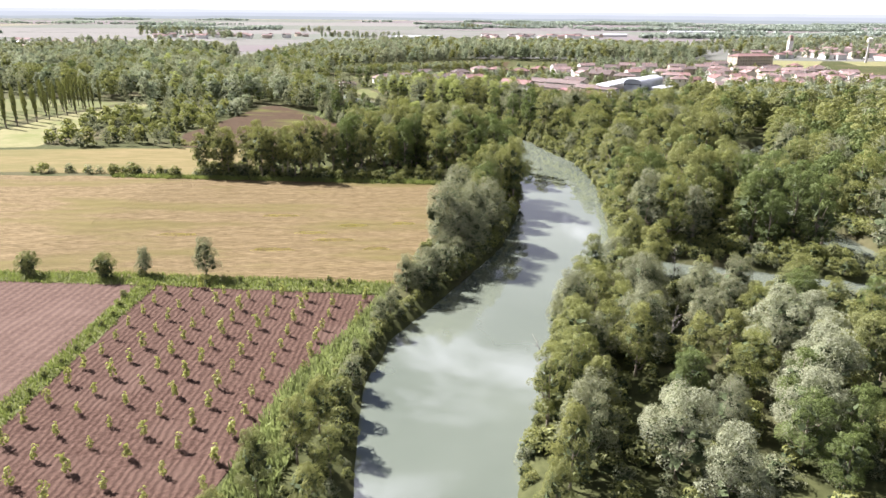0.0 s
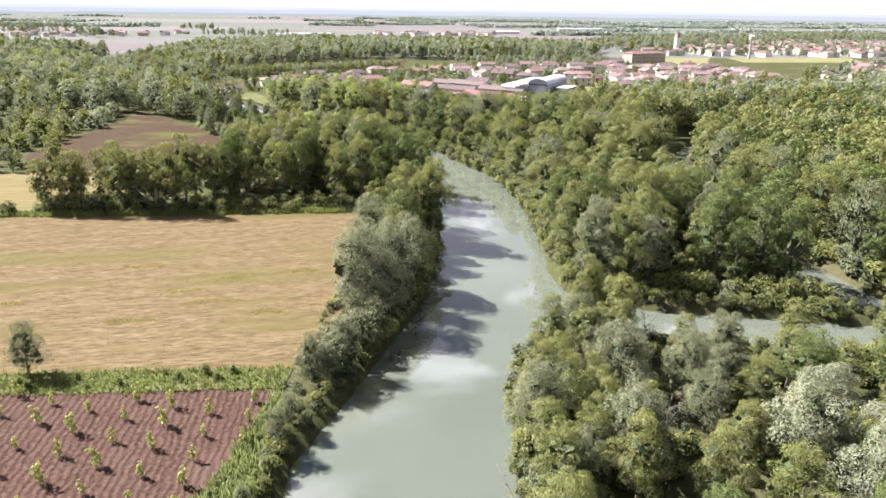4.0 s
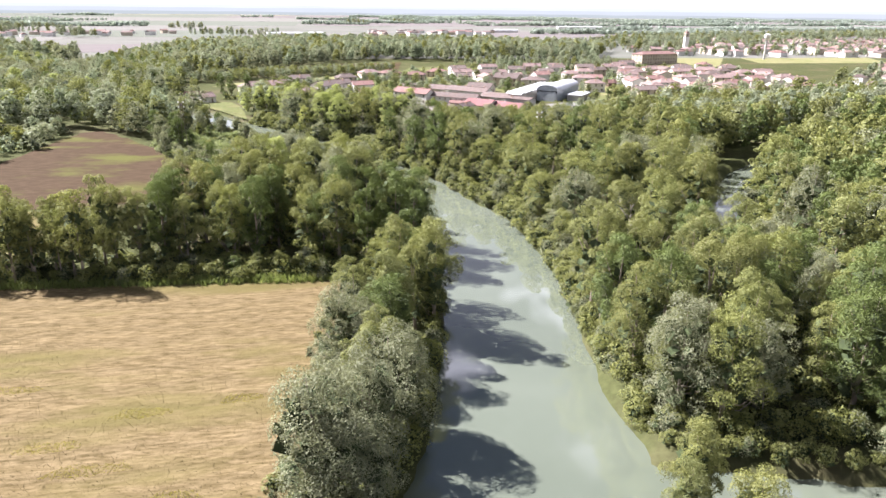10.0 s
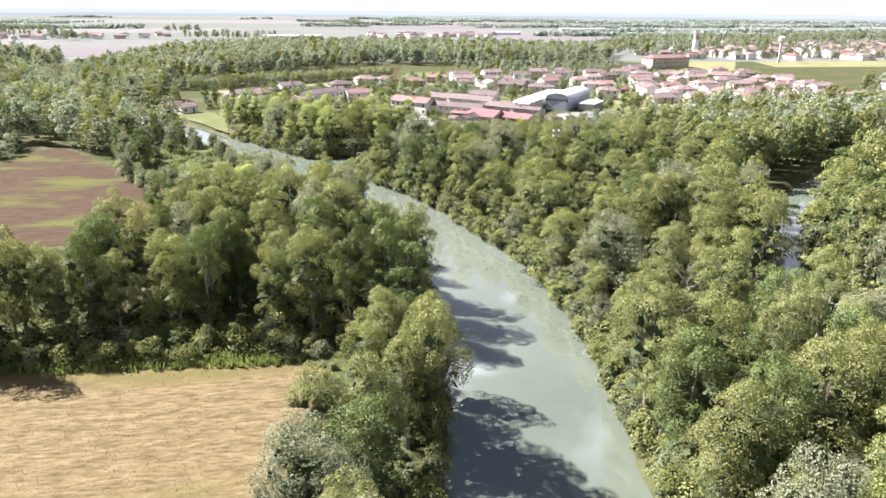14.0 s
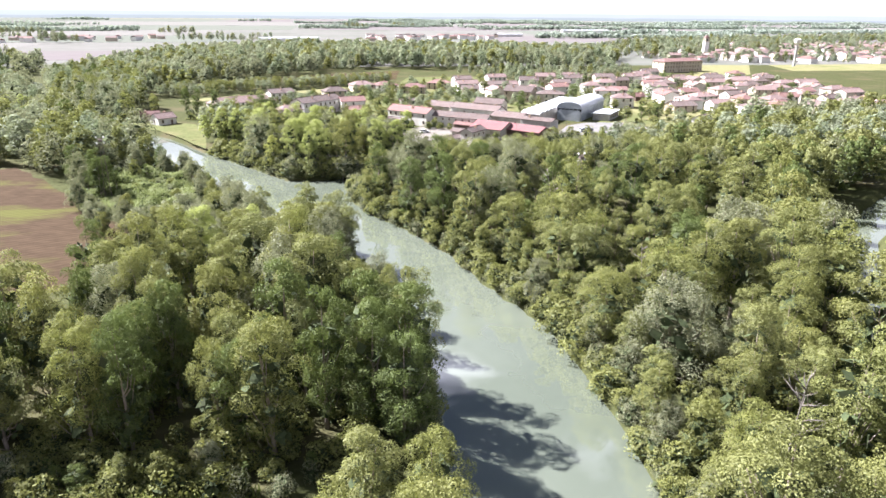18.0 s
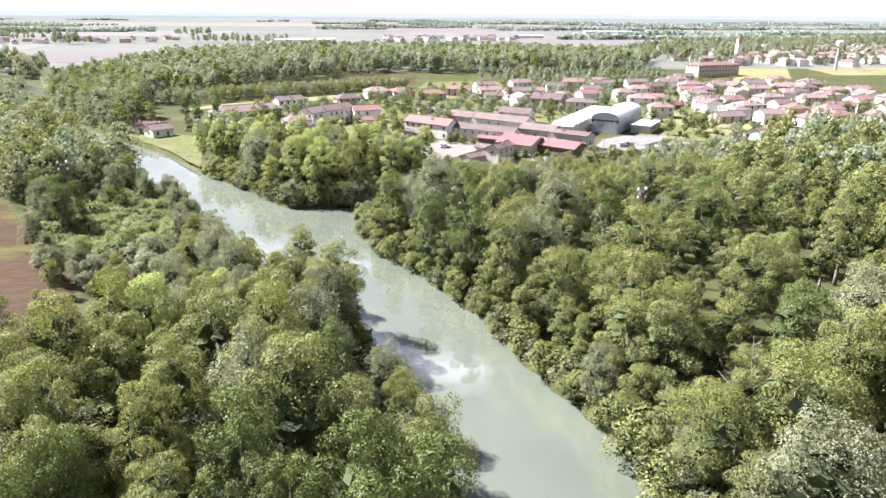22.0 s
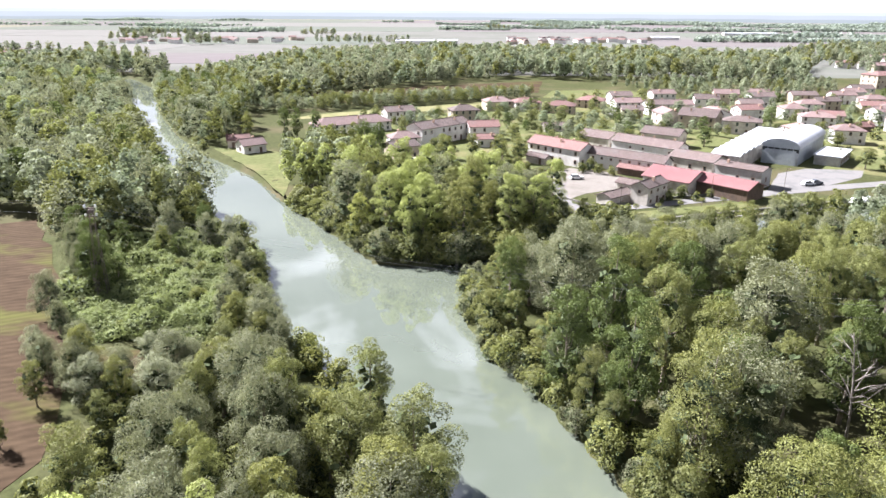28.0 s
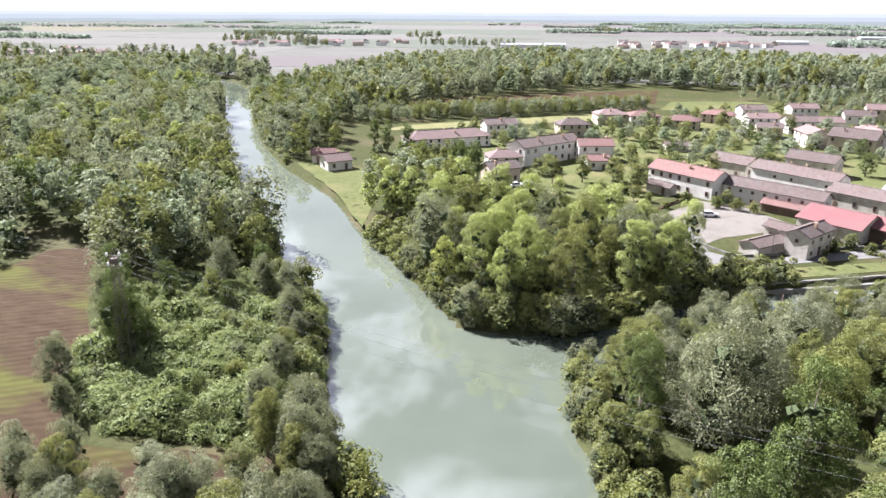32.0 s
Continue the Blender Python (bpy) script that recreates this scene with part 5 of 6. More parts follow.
# village houses: x, y, turn, width, depth, height, rise, wall, roof, hipped, label
W, C, Y = PLASTER_WHITE, PLASTER_CREAM, PLASTER_GREY
VILLAGE = [
    (-33.4, 511.4, 32, 33, 10, 4.0, 2.4, W, TILE_PINK, True, "long white row house with a pale tiled roof"), (-16.2, 539.2, 28, 13.6, 8, 5.4, 1.8, W, TILE_OLD, False, "white two-storey house with a gabled roof"),
    (4.7, 491.6, 47, 26, 9, 6.4, 2.0, W, TILE_OLD, False, "white three-storey row house with many windows"), (-7.7, 475.5, 21, 10.8, 8, 4.4, 1.8, W, TILE_PINK, True, "white house with a pinkish hipped roof"),
    (-6.7, 457.5, 34, 10, 7, 4.4, 1.6, C, TILE_OLD, False, "cream house with a brown tiled roof near the trees"), (22, 496.5, 12, 12, 8, 5.6, 1.8, W, TILE_RED, False, "white house with a bright red tiled roof"),
    (22.8, 481.5, 12, 7, 6, 3.2, 1.4, W, TILE_RED, False, "small white house with a red tiled roof"), (-62, 464.5, 42, 8.5, 7, 3.0, 1.8, W, TILE_PINK, False, "small white riverside house with a pink roof"),
    (-70, 475, 20, 8, 6, 2.8, 1.5, Y, TILE_RED, False, "small red-roofed shed by the river"), (14, 548, 18, 13, 9, 5.0, 2.0, C, TILE_OLD, True, "cream house with a hipped roof"),
    (31, 586, 15, 14, 10, 4.6, 2.0, C, TILE_PINK, True, "cream house with a pale hipped roof"), (46, 586, 12, 14, 10, 4.4, 1.8, W, TILE_RED, True, "white house with a broad red roof"),
    (63, 577, -15, 14, 10, 4.0, 1.8, C, TILE_RED, True, "cream bungalow with a red hipped roof"), (82, 600, -20, 14, 10, 4.0, 1.8, C, TILE_RED, True, "cream house with a red roof beside pines"),
    (100, 615, 10, 12, 9, 5.0, 1.8, W, TILE_OLD, False, "white house with a brown roof"), (125, 622, 8, 13, 9, 5.5, 1.8, W, TILE_PINK, False, "white two-storey house with a pale roof"),
    (111, 576, 10, 12, 9, 5.2, 1.8, W, TILE_OLD, False, "white two-storey house with a low roof"), (123, 578, 5, 11, 9, 5.0, 1.8, W, TILE_PINK, False, "white house with a pinkish roof"),
    (141, 594, -10, 12, 9, 6.0, 2.0, W, TILE_OLD, False, "tall white house with a brown roof"), (160, 620, -10, 13, 9, 6.0, 2.0, C, TILE_PINK, False, "tall cream house with a pale roof"),
    (119, 532, -35, 16, 11, 5.8, 2.6, C, TILE_OLD, False, "large beige gabled house with a brown roof"), (133, 520, -20, 15, 10, 5.4, 1.6, Y, TILE_OLD, True, "grey house with a hipped roof and balcony"),
    (176, 612, 5, 13, 9, 5.6, 1.8, W, TILE_OLD, False, "white house with a brown gabled roof"), (205, 626, 0, 14, 9, 5.0, 1.8, C, TILE_OLD, False, "cream house with a brown roof"),
    (191, 587, 0, 13, 9, 4.8, 1.8, W, TILE_PINK, True, "white house with a pale hipped roof"), (174, 541, -15, 14, 10, 4.6, 1.8, W, TILE_PINK, True, "white bungalow with a pale roof"),
    (228, 628, 0, 13, 9, 5.0, 1.8, W, TILE_PINK, False, "white house with a pinkish roof"), (256, 662, 0, 13, 9, 5.4, 1.8, W, TILE_OLD, False, "white house at the edge of the sports field"),
    (236, 610, 5, 13, 9, 5.0, 1.8, W, TILE_PINK, True, "white house with a pale roof"), (188, 527, 10, 6, 5, 2.6, 1.6, DARK_WOOD, TILE_RED, False, "small dark wooden shed with a red roof"),
    (216, 505, 10, 15, 10, 5.0, 1.8, W, TILE_PINK, True, "white house with a pink hipped roof"), (247, 538, 8, 14, 10, 5.0, 1.8, C, TILE_PINK, True, "cream house with a pale roof"),
    (264, 580, 0, 15, 10, 5.2, 1.8, C, TILE_PINK, False, "cream house with a pale gabled roof"), (239, 512, 5, 12, 9, 4.8, 1.8, W, TILE_OLD, False, "white house with a brown gabled roof"),
    (288, 546, 0, 14, 10, 5.0, 1.8, W, TILE_PINK, True, "white house among garden trees"), (262, 500, 0, 13, 9, 4.8, 1.8, W, TILE_RED, False, "white house with a red roof"),
    (212, 441, 12, 14, 9, 3.2, 1.6, W, TILE_PINK, True, "low white bungalow with a pale roof"), (180, 436, 40, 9, 8, 3.0, 1.8, W, TILE_OLD, False, "small white gabled house on a lawn"),
    (145, 396, 15, 22, 8, 3.2, 0.8, Y, TILE_OLD, False, "long low grey building by the inlet"), (95, 560, -5, 10, 8, 4.4, 1.6, C, TILE_OLD, False, "cream house with a brown roof behind gardens"),
    (150, 560, 12, 12, 9, 5.2, 1.8, W, TILE_RED, False, "white house with a red gabled roof"), (160, 585, 0, 11, 9, 5.0, 1.8, C, TILE_OLD, False, "cream house with a brown roof"),
    (53, 520, 10, 9, 5, 2.4, 1.0, Y, TILE_OLD, False, "low garden shed with a tiled roof"), (290, 480, 5, 13, 9, 4.6, 1.8, W, TILE_PINK, True, "white bungalow with a pale roof"),
    (280, 610, 0, 14, 9, 5.2, 1.8, W, TILE_OLD, False, "white house with a brown roof"), (310, 570, 0, 14, 9, 5.0, 1.8, C, TILE_PINK, True, "cream house with a hipped roof"),
    (240, 470, 8, 12, 9, 4.6, 1.8, W, TILE_RED, True, "white house with a red hipped roof"), (214, 560, 10, 12, 9, 5.0, 1.8, W, TILE_PINK, False, "white house with a pinkish gabled roof"),
]
for k, (x, y, ang, w, d, h, rise, wall, roof, hip, label) in enumerate(VILLAGE):
    house(label, x, y, ang, w, d, h, rise, wall, roof, hip, rows=1 if h < 4 else 3 if h > 6.4 else 2, chimneys=1 + (w > 14), seed=k, win=WINDOW_SHUT if k % 3 == 0 else WINDOW)


def hangar():
    top = new("arched_hangar")
    tagged(top, "white arched metal hangar with grey cladding", "hangar")
    top.matrix_basis = pose(133.5, 470.4, GROUND, 0, 0, 53.8)
    wd, ln, wall_h, bulge = 11.6, 39.0, 6.0, 2.8
    part("wall", Build().box(-ln / 2, ln / 2, -wd / 2, wd / 2, -0.4, wall_h).mesh("wall", GREY_SHEET), top)
    arc = [(math.cos(a) * (wd / 2 + 0.3), wall_h + math.sin(a) * bulge) for a in np.linspace(0, math.pi, 15)]
    inner = [(y * 0.985, z - 0.2) for y, z in arc]
    part("roof", Build().prism([(-ln / 2 - 0.4, y, z) for y, z in arc + inner[::-1]], (ln + 0.8, 0, 0)).mesh("roof", WHITE_SHEET), top, "white arched sheet roof", pose(0, 0, 0.01))
    for s in (-1, 1):
        part("gable", Build().prism([(s * ln / 2 - 0.1, y, z) for y, z in inner], (0.2, 0, 0)).mesh("gable", GREY_SHEET), top)
    for k in range(6):
        part("window", Build().box(-ln / 2 - 0.06, -ln / 2 - 0.02, -5.8 + k * 2, -4.1 + k * 2, wall_h - 1.6, wall_h - 0.4).mesh("window", GLASS), top)
    part("sliding_door", Build().box(-ln / 2 - 0.12, -ln / 2 - 0.03, -5, 5, 0, 5.0).mesh("sliding_door", GREY_SHEET), top)
    lean = new("lean_to")
    tagged(lean, "grey concrete lean-to with a white flat roof", "outbuilding")
    lean.matrix_basis = pose(142.5, 460.5, GROUND, 0, 0, 53.8)
    part("wall", Build().box(-9, 9, -4, 4, -0.4, 3.2).mesh("wall", CONCRETE), lean)
    part("roof", Build().box(-9.5, 9.5, -4.5, 4.5, 3.2, 3.5).mesh("roof", WHITE_SHEET), lean)
    for k in range(4):
        part("window", WINDOW, lean, m=pose(-6 + k * 4, -4.03, 1.0))
    saw = new("sawtooth_hall")
    tagged(saw, "low factory hall with a white sawtooth roof", "factory")
    saw.matrix_basis = pose(116.8, 468.5, GROUND, 0, 0, -34)
    part("wall", Build().box(-4.4, 4.4, -31, 31, -0.4, 5.2).mesh("wall", PLASTER_GREY), saw)
    for k in range(10):
        y0 = -31 + k * 6.2
        part("roof", Build().prism([(-4.7, y0, 5.2), (-4.7, y0 + 6.2, 5.2), (-4.7, y0 + 5.6, 6.3)], (9.4, 0, 0)).mesh("roof", WHITE_SHEET), saw)


rng_v = random.Random(404)
TAKEN = [(v[0], v[1]) for v in VILLAGE] + [(131, 467), (113, 465), (143, 458), (98, 447), (120, 485), (138, 480), (128, 495)]
for x, y in scatter([(100, 545), (150, 500), (230, 455), (300, 450), (340, 560), (320, 640), (250, 650), (150, 632), (90, 600)], 17, rng_v, 0.1, 5):
    if all(math.hypot(x - a, y - b) > 15 for a, b in TAKEN):
        TAKEN.append((x, y))
        VILLAGE.append((x, y, 0, 12, 9, 5, 1.8, W, TILE_OLD, False, ""))
        house("plastered village house with a tiled roof", x, y, rng_v.choice((0, 8, 95, -12)), rng_v.uniform(10, 14), 9, rng_v.choice((3.2, 4.8, 5.4)), 1.8, rng_v.choice((W, W, C, Y)), rng_v.choice((TILE_OLD, TILE_PINK, TILE_PINK, TILE_RED)), rng_v.random() < 0.4, seed=int(x), pitch=3.4, sides=False)
hangar()
# school, church tower, water tower
school = house("large pale plastered school with rows of windows", 310, 722, 18, 44, 14, 9.0, 2.2, PLASTER_CREAM, TILE_RED, True, rows=3, pitch=3, chimneys=0, name="school", category="school")


def church_tower(x, y):
    top = new("church_tower")
    tagged(top, "pale stone bell tower above the town roofs", "tower")
    top.matrix_basis = pose(x, y, GROUND)
    part("shaft", Build().box(-2.6, 2.6, -2.6, 2.6, -0.4, 17).mesh("shaft", PLASTER_WHITE), top)
    part("belfry", Build().box(-2.9, 2.9, -2.9, 2.9, 17.0, 17.5).box(-2.3, 2.3, -2.3, 2.3, 17.5, 21).box(-2.8, 2.8, -2.8, 2.8, 21, 21.5).mesh("belfry", PLASTER_CREAM), top)
    # dark glass panels on the solid belfry stand for shaded openings
    for s in range(4):
        part("bell_opening", Build().box(-0.8, 0.8, -2.36, -2.3, 18, 20.3).mesh("bell_opening", GLASS), top, m=pose(0, 0, 0, 0, 0, 90 * s))
    part("roof", Build().add([(-2.6, -2.6, 21.5), (2.6, -2.6, 21.5), (2.6, 2.6, 21.5), (-2.6, 2.6, 21.5), (0, 0, 25)], [(0, 1, 4), (1, 2, 4), (2, 3, 4), (3, 0, 4), (3, 2, 1, 0)]).mesh("roof", TILE_RED), top)


def water_tower(x, y):
    top = new("water_tower")
    tagged(top, "pale concrete water tower on a slender shaft", "tower")
    top.matrix_basis = pose(x, y, GROUND)
    part("shaft", Build().tube([(0, 0, -0.4), (0, 0, 21)], [1.3, 1.0], 14).mesh("shaft", CONCRETE), top)
    part("tank", Build().tube([(0, 0, 20), (0, 0, 21.5), (0, 0, 25), (0, 0, 26)], [1.1, 3.0, 3.1, 0.8], 18).mesh("tank", PLASTER_WHITE), top)
    for k in range(8):
        part("rib", Build().box(2.9, 3.2, -0.12, 0.12, 21.5, 25).mesh("rib", CONCRETE), top, m=pose(0, 0, 0, 0, 0, 45 * k))


church_tower(440, 914)
water_tower(458, 775)
# town houses beyond the sports field
rng_t = random.Random(77)
TOWN, town_pool = [], []
for k in range(7):
    w, h = rng_t.uniform(11, 19), rng_t.choice((4.8, 5.6, 6.4))
    town_pool.append((w, h))
placed = 0
for x, y in scatter([(390, 820), (330, 840), (360, 900), (480, 1060), (700, 1180), (900, 1150), (950, 960), (760, 820), (600, 800)], 30, rng_t, 0.12):
    k = rng_t.randrange(7)
    ang = rng_t.choice((0, 15, 90, 100, -10)) + rng_t.uniform(-6, 6)
    if len(TOWN) <= k:
        k = len(TOWN)
        w, h = town_pool[k]
        TOWN.append(house("town house with plastered walls and a tiled roof", x, y, ang, w, 10, h, 2.0, (W, C, W, Y, W, C, W)[k], (TILE_PINK, TILE_OLD, TILE_RED, TILE_PINK, TILE_OLD, TILE_PINK, TILE_RED)[k], k % 2 == 0, rows=0, doors=0, seed=k, sides=False))
    else:
        copy_thing(TOWN[k], pose(x, y, GROUND, 0, 0, ang))
roofs = Build()
for poly, gap in (([(340, 450), (420, 470), (640, 620), (700, 700), (560, 690), (380, 560), (330, 500)], 27), ([(-900, 1000), (-520, 830), (-420, 900), (-480, 1020), (-850, 1150)], 36), ([(-520, 1240), (-260, 1330), (-240, 1450), (-520, 1400)], 40),
                  ([(60, 1330), (330, 1400), (340, 1560), (40, 1480)], 36), ([(640, 1000), (900, 1150), (1100, 1100), (950, 900)], 34)):
    for x, y in scatter(poly, gap, rng_t, 0.2):
        m, w, h = pose(x, y, GROUND, 0, 0, rng_t.uniform(0, 180)), rng_t.uniform(5, 9), rng_t.uniform(4, 6.5)
        roofs.box(-w, w, -4.5, 4.5, -0.4, h, rng_t.choice((0, 0, 1)), m)
        top = [m @ Vector(p) for p in ((-w - 0.4, -5, h), (w + 0.4, -5, h), (w + 0.4, 5, h), (-w - 0.4, 5, h), (-w - 0.4, 0, h + 2), (w + 0.4, 0, h + 2))]
        roofs.add(top, [(0, 1, 5, 4), (2, 3, 4, 5), (1, 2, 5), (3, 0, 4), (3, 2, 1, 0)], rng_t.choice((2, 3, 4)))
tagged(new("far_houses", roofs.mesh("far_houses", [PLASTER_WHITE, PLASTER_CREAM, TILE_OLD, TILE_PINK, TILE_RED])), "far-off houses of hamlets on the plain", "houses", kind="stuff")
for x, y, w, ang in ((-70, 1330, 60, 5), (-20, 1345, 30, 5), (640, 1870, 120, 3), (370, 1560, 50, 0), (-560, 980, 40, 10)):
    house("long white farm shed on the plain", x, y, ang, w, 14, 5, 1.5, PLASTER_WHITE, WHITE_SHEET, rows=0, chimneys=0, doors=0, name="farm_shed", category="shed", sides=False)
# village gardens and streets
sheet("lawn", [(-30, 470), (10, 440), (36, 440), (60, 470), (100, 470), (160, 430), (300, 440), (345, 560), (330, 640), (250, 640), (150, 632), (60, 608), (-40, 540)], LAWN, "village gardens and grass between the houses", "lawn", 0.03)
sheet("lawn", [(-52, 434), (-34, 402), (-40, 440), (-48, 462), (-62, 472), (-78, 470)], LAWN, "mown riverside lawn with scattered shrubs", "lawn")
sheet("courtyard", [(40, 430), (44, 403), (50, 410), (60, 416), (68, 426), (60, 440), (50, 444)], GRAVEL, "pale gravel farm courtyard", "courtyard", 0.05)
sheet("road", [(38, 424), (39, 402), (42, 390), (50, 390.5), (60, 394), (80, 402), (110, 414), (150, 428), (150, 433), (108, 419), (80, 407), (62, 399), (50, 395.5), (45, 399), (44, 424)], ASPHALT, "pale worn lane along the inlet quay", "road", 0.07, 0.1)
sheet("forecourt", [(104, 418), (118, 420), (140, 436), (146, 446), (128, 448), (116, 440)], ASPHALT, "pale concrete yard in front of the hangar", "courtyard", 0.05)
sheet("lawn", [(46, 383), (54, 384), (80, 394), (110, 406), (109, 411), (80, 399), (56, 390), (47, 388)], LAWN, "grass verge between lane and quay", "lawn", 0.09, 0.2)
for k, poly in enumerate(([(20, 520), (60, 500), (100, 540), (110, 565), (70, 570), (30, 560)], [(10, 470), (34, 462), (36, 492), (14, 500)], [(146, 440), (200, 430), (205, 470), (170, 520), (150, 480)], [(190, 545), (235, 520), (225, 600), (200, 580)])):
    sheet("lawn", poly, LAWN, "green village garden grass between houses", "lawn", 0.05)
sheet("field", [(165, 445), (190, 440), (200, 480), (180, 520), (165, 500)], DRY_GRASS, "dry grass plot behind the hangar", lift=0.09)
sheet("road", [(84, 575), (110, 540), (160, 530), (260, 560), (330, 640), (328, 646), (255, 566), (160, 536), (113, 546), (90, 578)], ASPHALT, "pale village street", "road", 0.08, 0.3)
rng_g = random.Random(31)
garden = Heap()
spots = scatter([(-60, 480), (-40, 470), (36, 436), (60, 470), (90, 500), (150, 440), (190, 430), (300, 460), (330, 620), (250, 650), (150, 635), (60, 610), (-40, 540)], 6.6, rng_g, 0.42, 4)
HOUSES = [(v[0], v[1], max(v[3], v[4]) * 0.62 + 1.5) for v in VILLAGE] + [(46, 457, 11), (60, 452, 8), (72, 444, 9), (82, 438, 9), (83, 462, 15), (68, 481, 9), (96, 492, 11), (98, 447, 12), (82, 427, 15), (104, 427, 9), (122, 452, 13), (131, 467, 13), (140, 480, 13), (100, 446, 12), (107, 458, 12), (114, 470, 12), (121, 482, 12), (128, 492, 12), (137, 456, 11)]
for x, y in spots:
    if all(math.hypot(x - a, y - b) > c for a, b, c in HOUSES) and not (36 < x < 66 and y < 446):
        k = rng_g.choices(("shrub", "light_shrub", "broadleaf", "locust", "ivy", "silver_shrub"), (4, 3, 4, 2.5, 2.5, 1))[0]
        h = rng_g.uniform(1.8, 4.2) if "shrub" in k else rng_g.uniform(5, 11)
        if y > 490:
            garden.add(k, x, y, h * 0.8, rng_g, 3, rng_g.uniform(1.2, 1.9))
        else:
            plant(k, x, y, h * 0.8, 1, rng_g, rng_g.uniform(1.2, 1.7))
for x, y in scatter([(340, 450), (420, 470), (640, 620), (700, 700), (560, 690), (380, 560), (330, 500)], 12, rng_g, 0.3).tolist() + scatter([(390, 820), (330, 840), (360, 900), (480, 1060), (700, 1180), (900, 1150), (950, 960), (760, 820), (600, 800)], 14, rng_g, 0.25).tolist():
    garden.add(rng_g.choice(("broadleaf", "locust", "ivy", "poplar")), x, y, rng_g.uniform(5, 12), rng_g, 4, rng_g.uniform(0.9, 1.4))
garden.done("garden_trees", "garden trees and bushes between the houses", "garden trees")


# ---- saplings in the tilled field ----
def sapling(variant):
    rng = np.random.default_rng(900 + variant)
    h = 2.2
    top = tagged(new("sapling"), "young poplar sapling in bare tilled soil", "sapling", "planted saplings")
    part("stem", Build().tube([(0, 0, -0.1), (0.02, 0, 0.9), (0.0, 0.03, h)], [0.04, 0.03, 0.012], 5).mesh("stem", BARK), top)
    cl = np.stack([rng.normal(scale=0.16, size=9), rng.normal(scale=0.16, size=9), np.linspace(0.45, h, 9)], 1)
    P, N = crown_points(rng, 130, cl, np.full(9, 0.34) * np.linspace(1.1, 0.6, 9))
    part("crown", quad_mesh("crown", leaf_quads(rng, P, N, 0.16, 0.6), L_SAP), top)
    return top


rng_s = random.Random(3)
SAPLINGS = []
field_poly = [(-53.5, 40), (-29, 40), (-24.5, 62), (-19.5, 85), (-14.5, 98), (-11, 114), (-52, 119)]
for i in range(-6, 9):
    for j in range(-10, 14):
        x, y = -40.3 + 5.12 * i + 0.15 * j, 78.0 - 2.4 * i + 4.65 * j
        if inside(np.array([[x, y]]), field_poly)[0] and rng_s.random() > 0.03:
            x, y, s, a = x + rng_s.uniform(-0.25, 0.25), y + rng_s.uniform(-0.25, 0.25), rng_s.uniform(0.75, 1.25), rng_s.uniform(0, 360)
            if len(SAPLINGS) < 4:
                SAPLINGS.append(sapling(len(SAPLINGS)))
                SAPLINGS[-1].matrix_basis = pose(x, y, GROUND, 0, 0, a)
            else:
                copy_thing(rng_s.choice(SAPLINGS), pose(x, y, GROUND, 0, 0, a) @ Matrix.Diagonal((s, s, s, 1)))


# ---- rough grass ----
def grass(name, poly, gap, low, high, seed, label, mat=None, each=9):
    pr, rng = random.Random(seed), np.random.default_rng(seed)
    p = scatter(poly, gap, pr, 0.0, 0.3)
    p = np.repeat(p, each, 0) + rng.normal(scale=gap * 0.4, size=(len(p) * each, 2))
    n = len(p)
    a, h = rng.random(n) * 6.28, rng.uniform(low, high, n)
    w, lean = h * 0.09 + 0.04, rng.normal(scale=0.3, size=(n, 2)) * h[:, None]
    base = np.c_[p, np.full(n, GROUND)]
    side = np.c_[np.cos(a) * w, np.sin(a) * w, np.zeros(n)]
    tip = base + np.c_[lean, h]
    q = np.stack([base - side, base + side, tip + side * 0.4, tip - side * 0.4], 1)
    soft = rng.normal(scale=0.35, size=(n, 3)) + np.array([0, 0, 1.0])
    tagged(new(name, quad_mesh(name, q, mat or L_GRASS, 0, soft / np.linalg.norm(soft, axis=1)[:, None])), label, "grass", kind="stuff")


grass("tall_grass", [(-130, 122.5), (-56, 119.2), (-11, 115.2), (-9, 121.5), (-56, 125), (-130, 128)], 0.75, 0.25, 0.7, 1, "rough tall grass along the field edge")
grass("tall_grass", [(-57.2, 40), (-54.2, 40), (-52.6, 121), (-56.4, 121)], 0.7, 0.25, 0.65, 2, "rough tall grass between the ploughed fields")
grass("tall_grass", [(-24, 55), (-18, 60), (-14, 84), (-10, 98), (-10, 118), (-15, 100), (-21, 84)], 0.7, 0.5, 1.3, 3, "rank pale grass on the river bank", L_VINE)
grass("tall_grass", [(-100, 206), (-37, 201.8), (3, 199.5), (3, 203), (-37, 205), (-100, 209)], 0.8, 0.4, 1.2, 5, "green grass under the wood's edge")
grass("hay_stubble", [(-84, 127), (-56, 125), (-9, 122), (-4, 135), (-1, 150), (2, 175), (4, 199), (-37, 202), (-84, 205)], 0.62, 0.05, 0.16, 6, "short dry stubble and loose hay on the field", L_STUBBLE, 5)
for k, (x, y, w) in enumerate(((-30, 152, 4), (-24, 147, 5), (-14, 141, 3), (-36, 140, 5), (-9, 160, 3), (-21, 158, 4), (-40, 166, 5), (-60, 150, 5))):
    grass("weed_patch", [(x - w, y - 0.8), (x, y - 1.2), (x + w, y - 0.5), (x + w * 0.7, y + 0.9), (x - w * 0.6, y + 1.1)], 0.35, 0.06, 0.16, 20 + k, "patch of yellow-green weeds in the hay field", L_WEED)
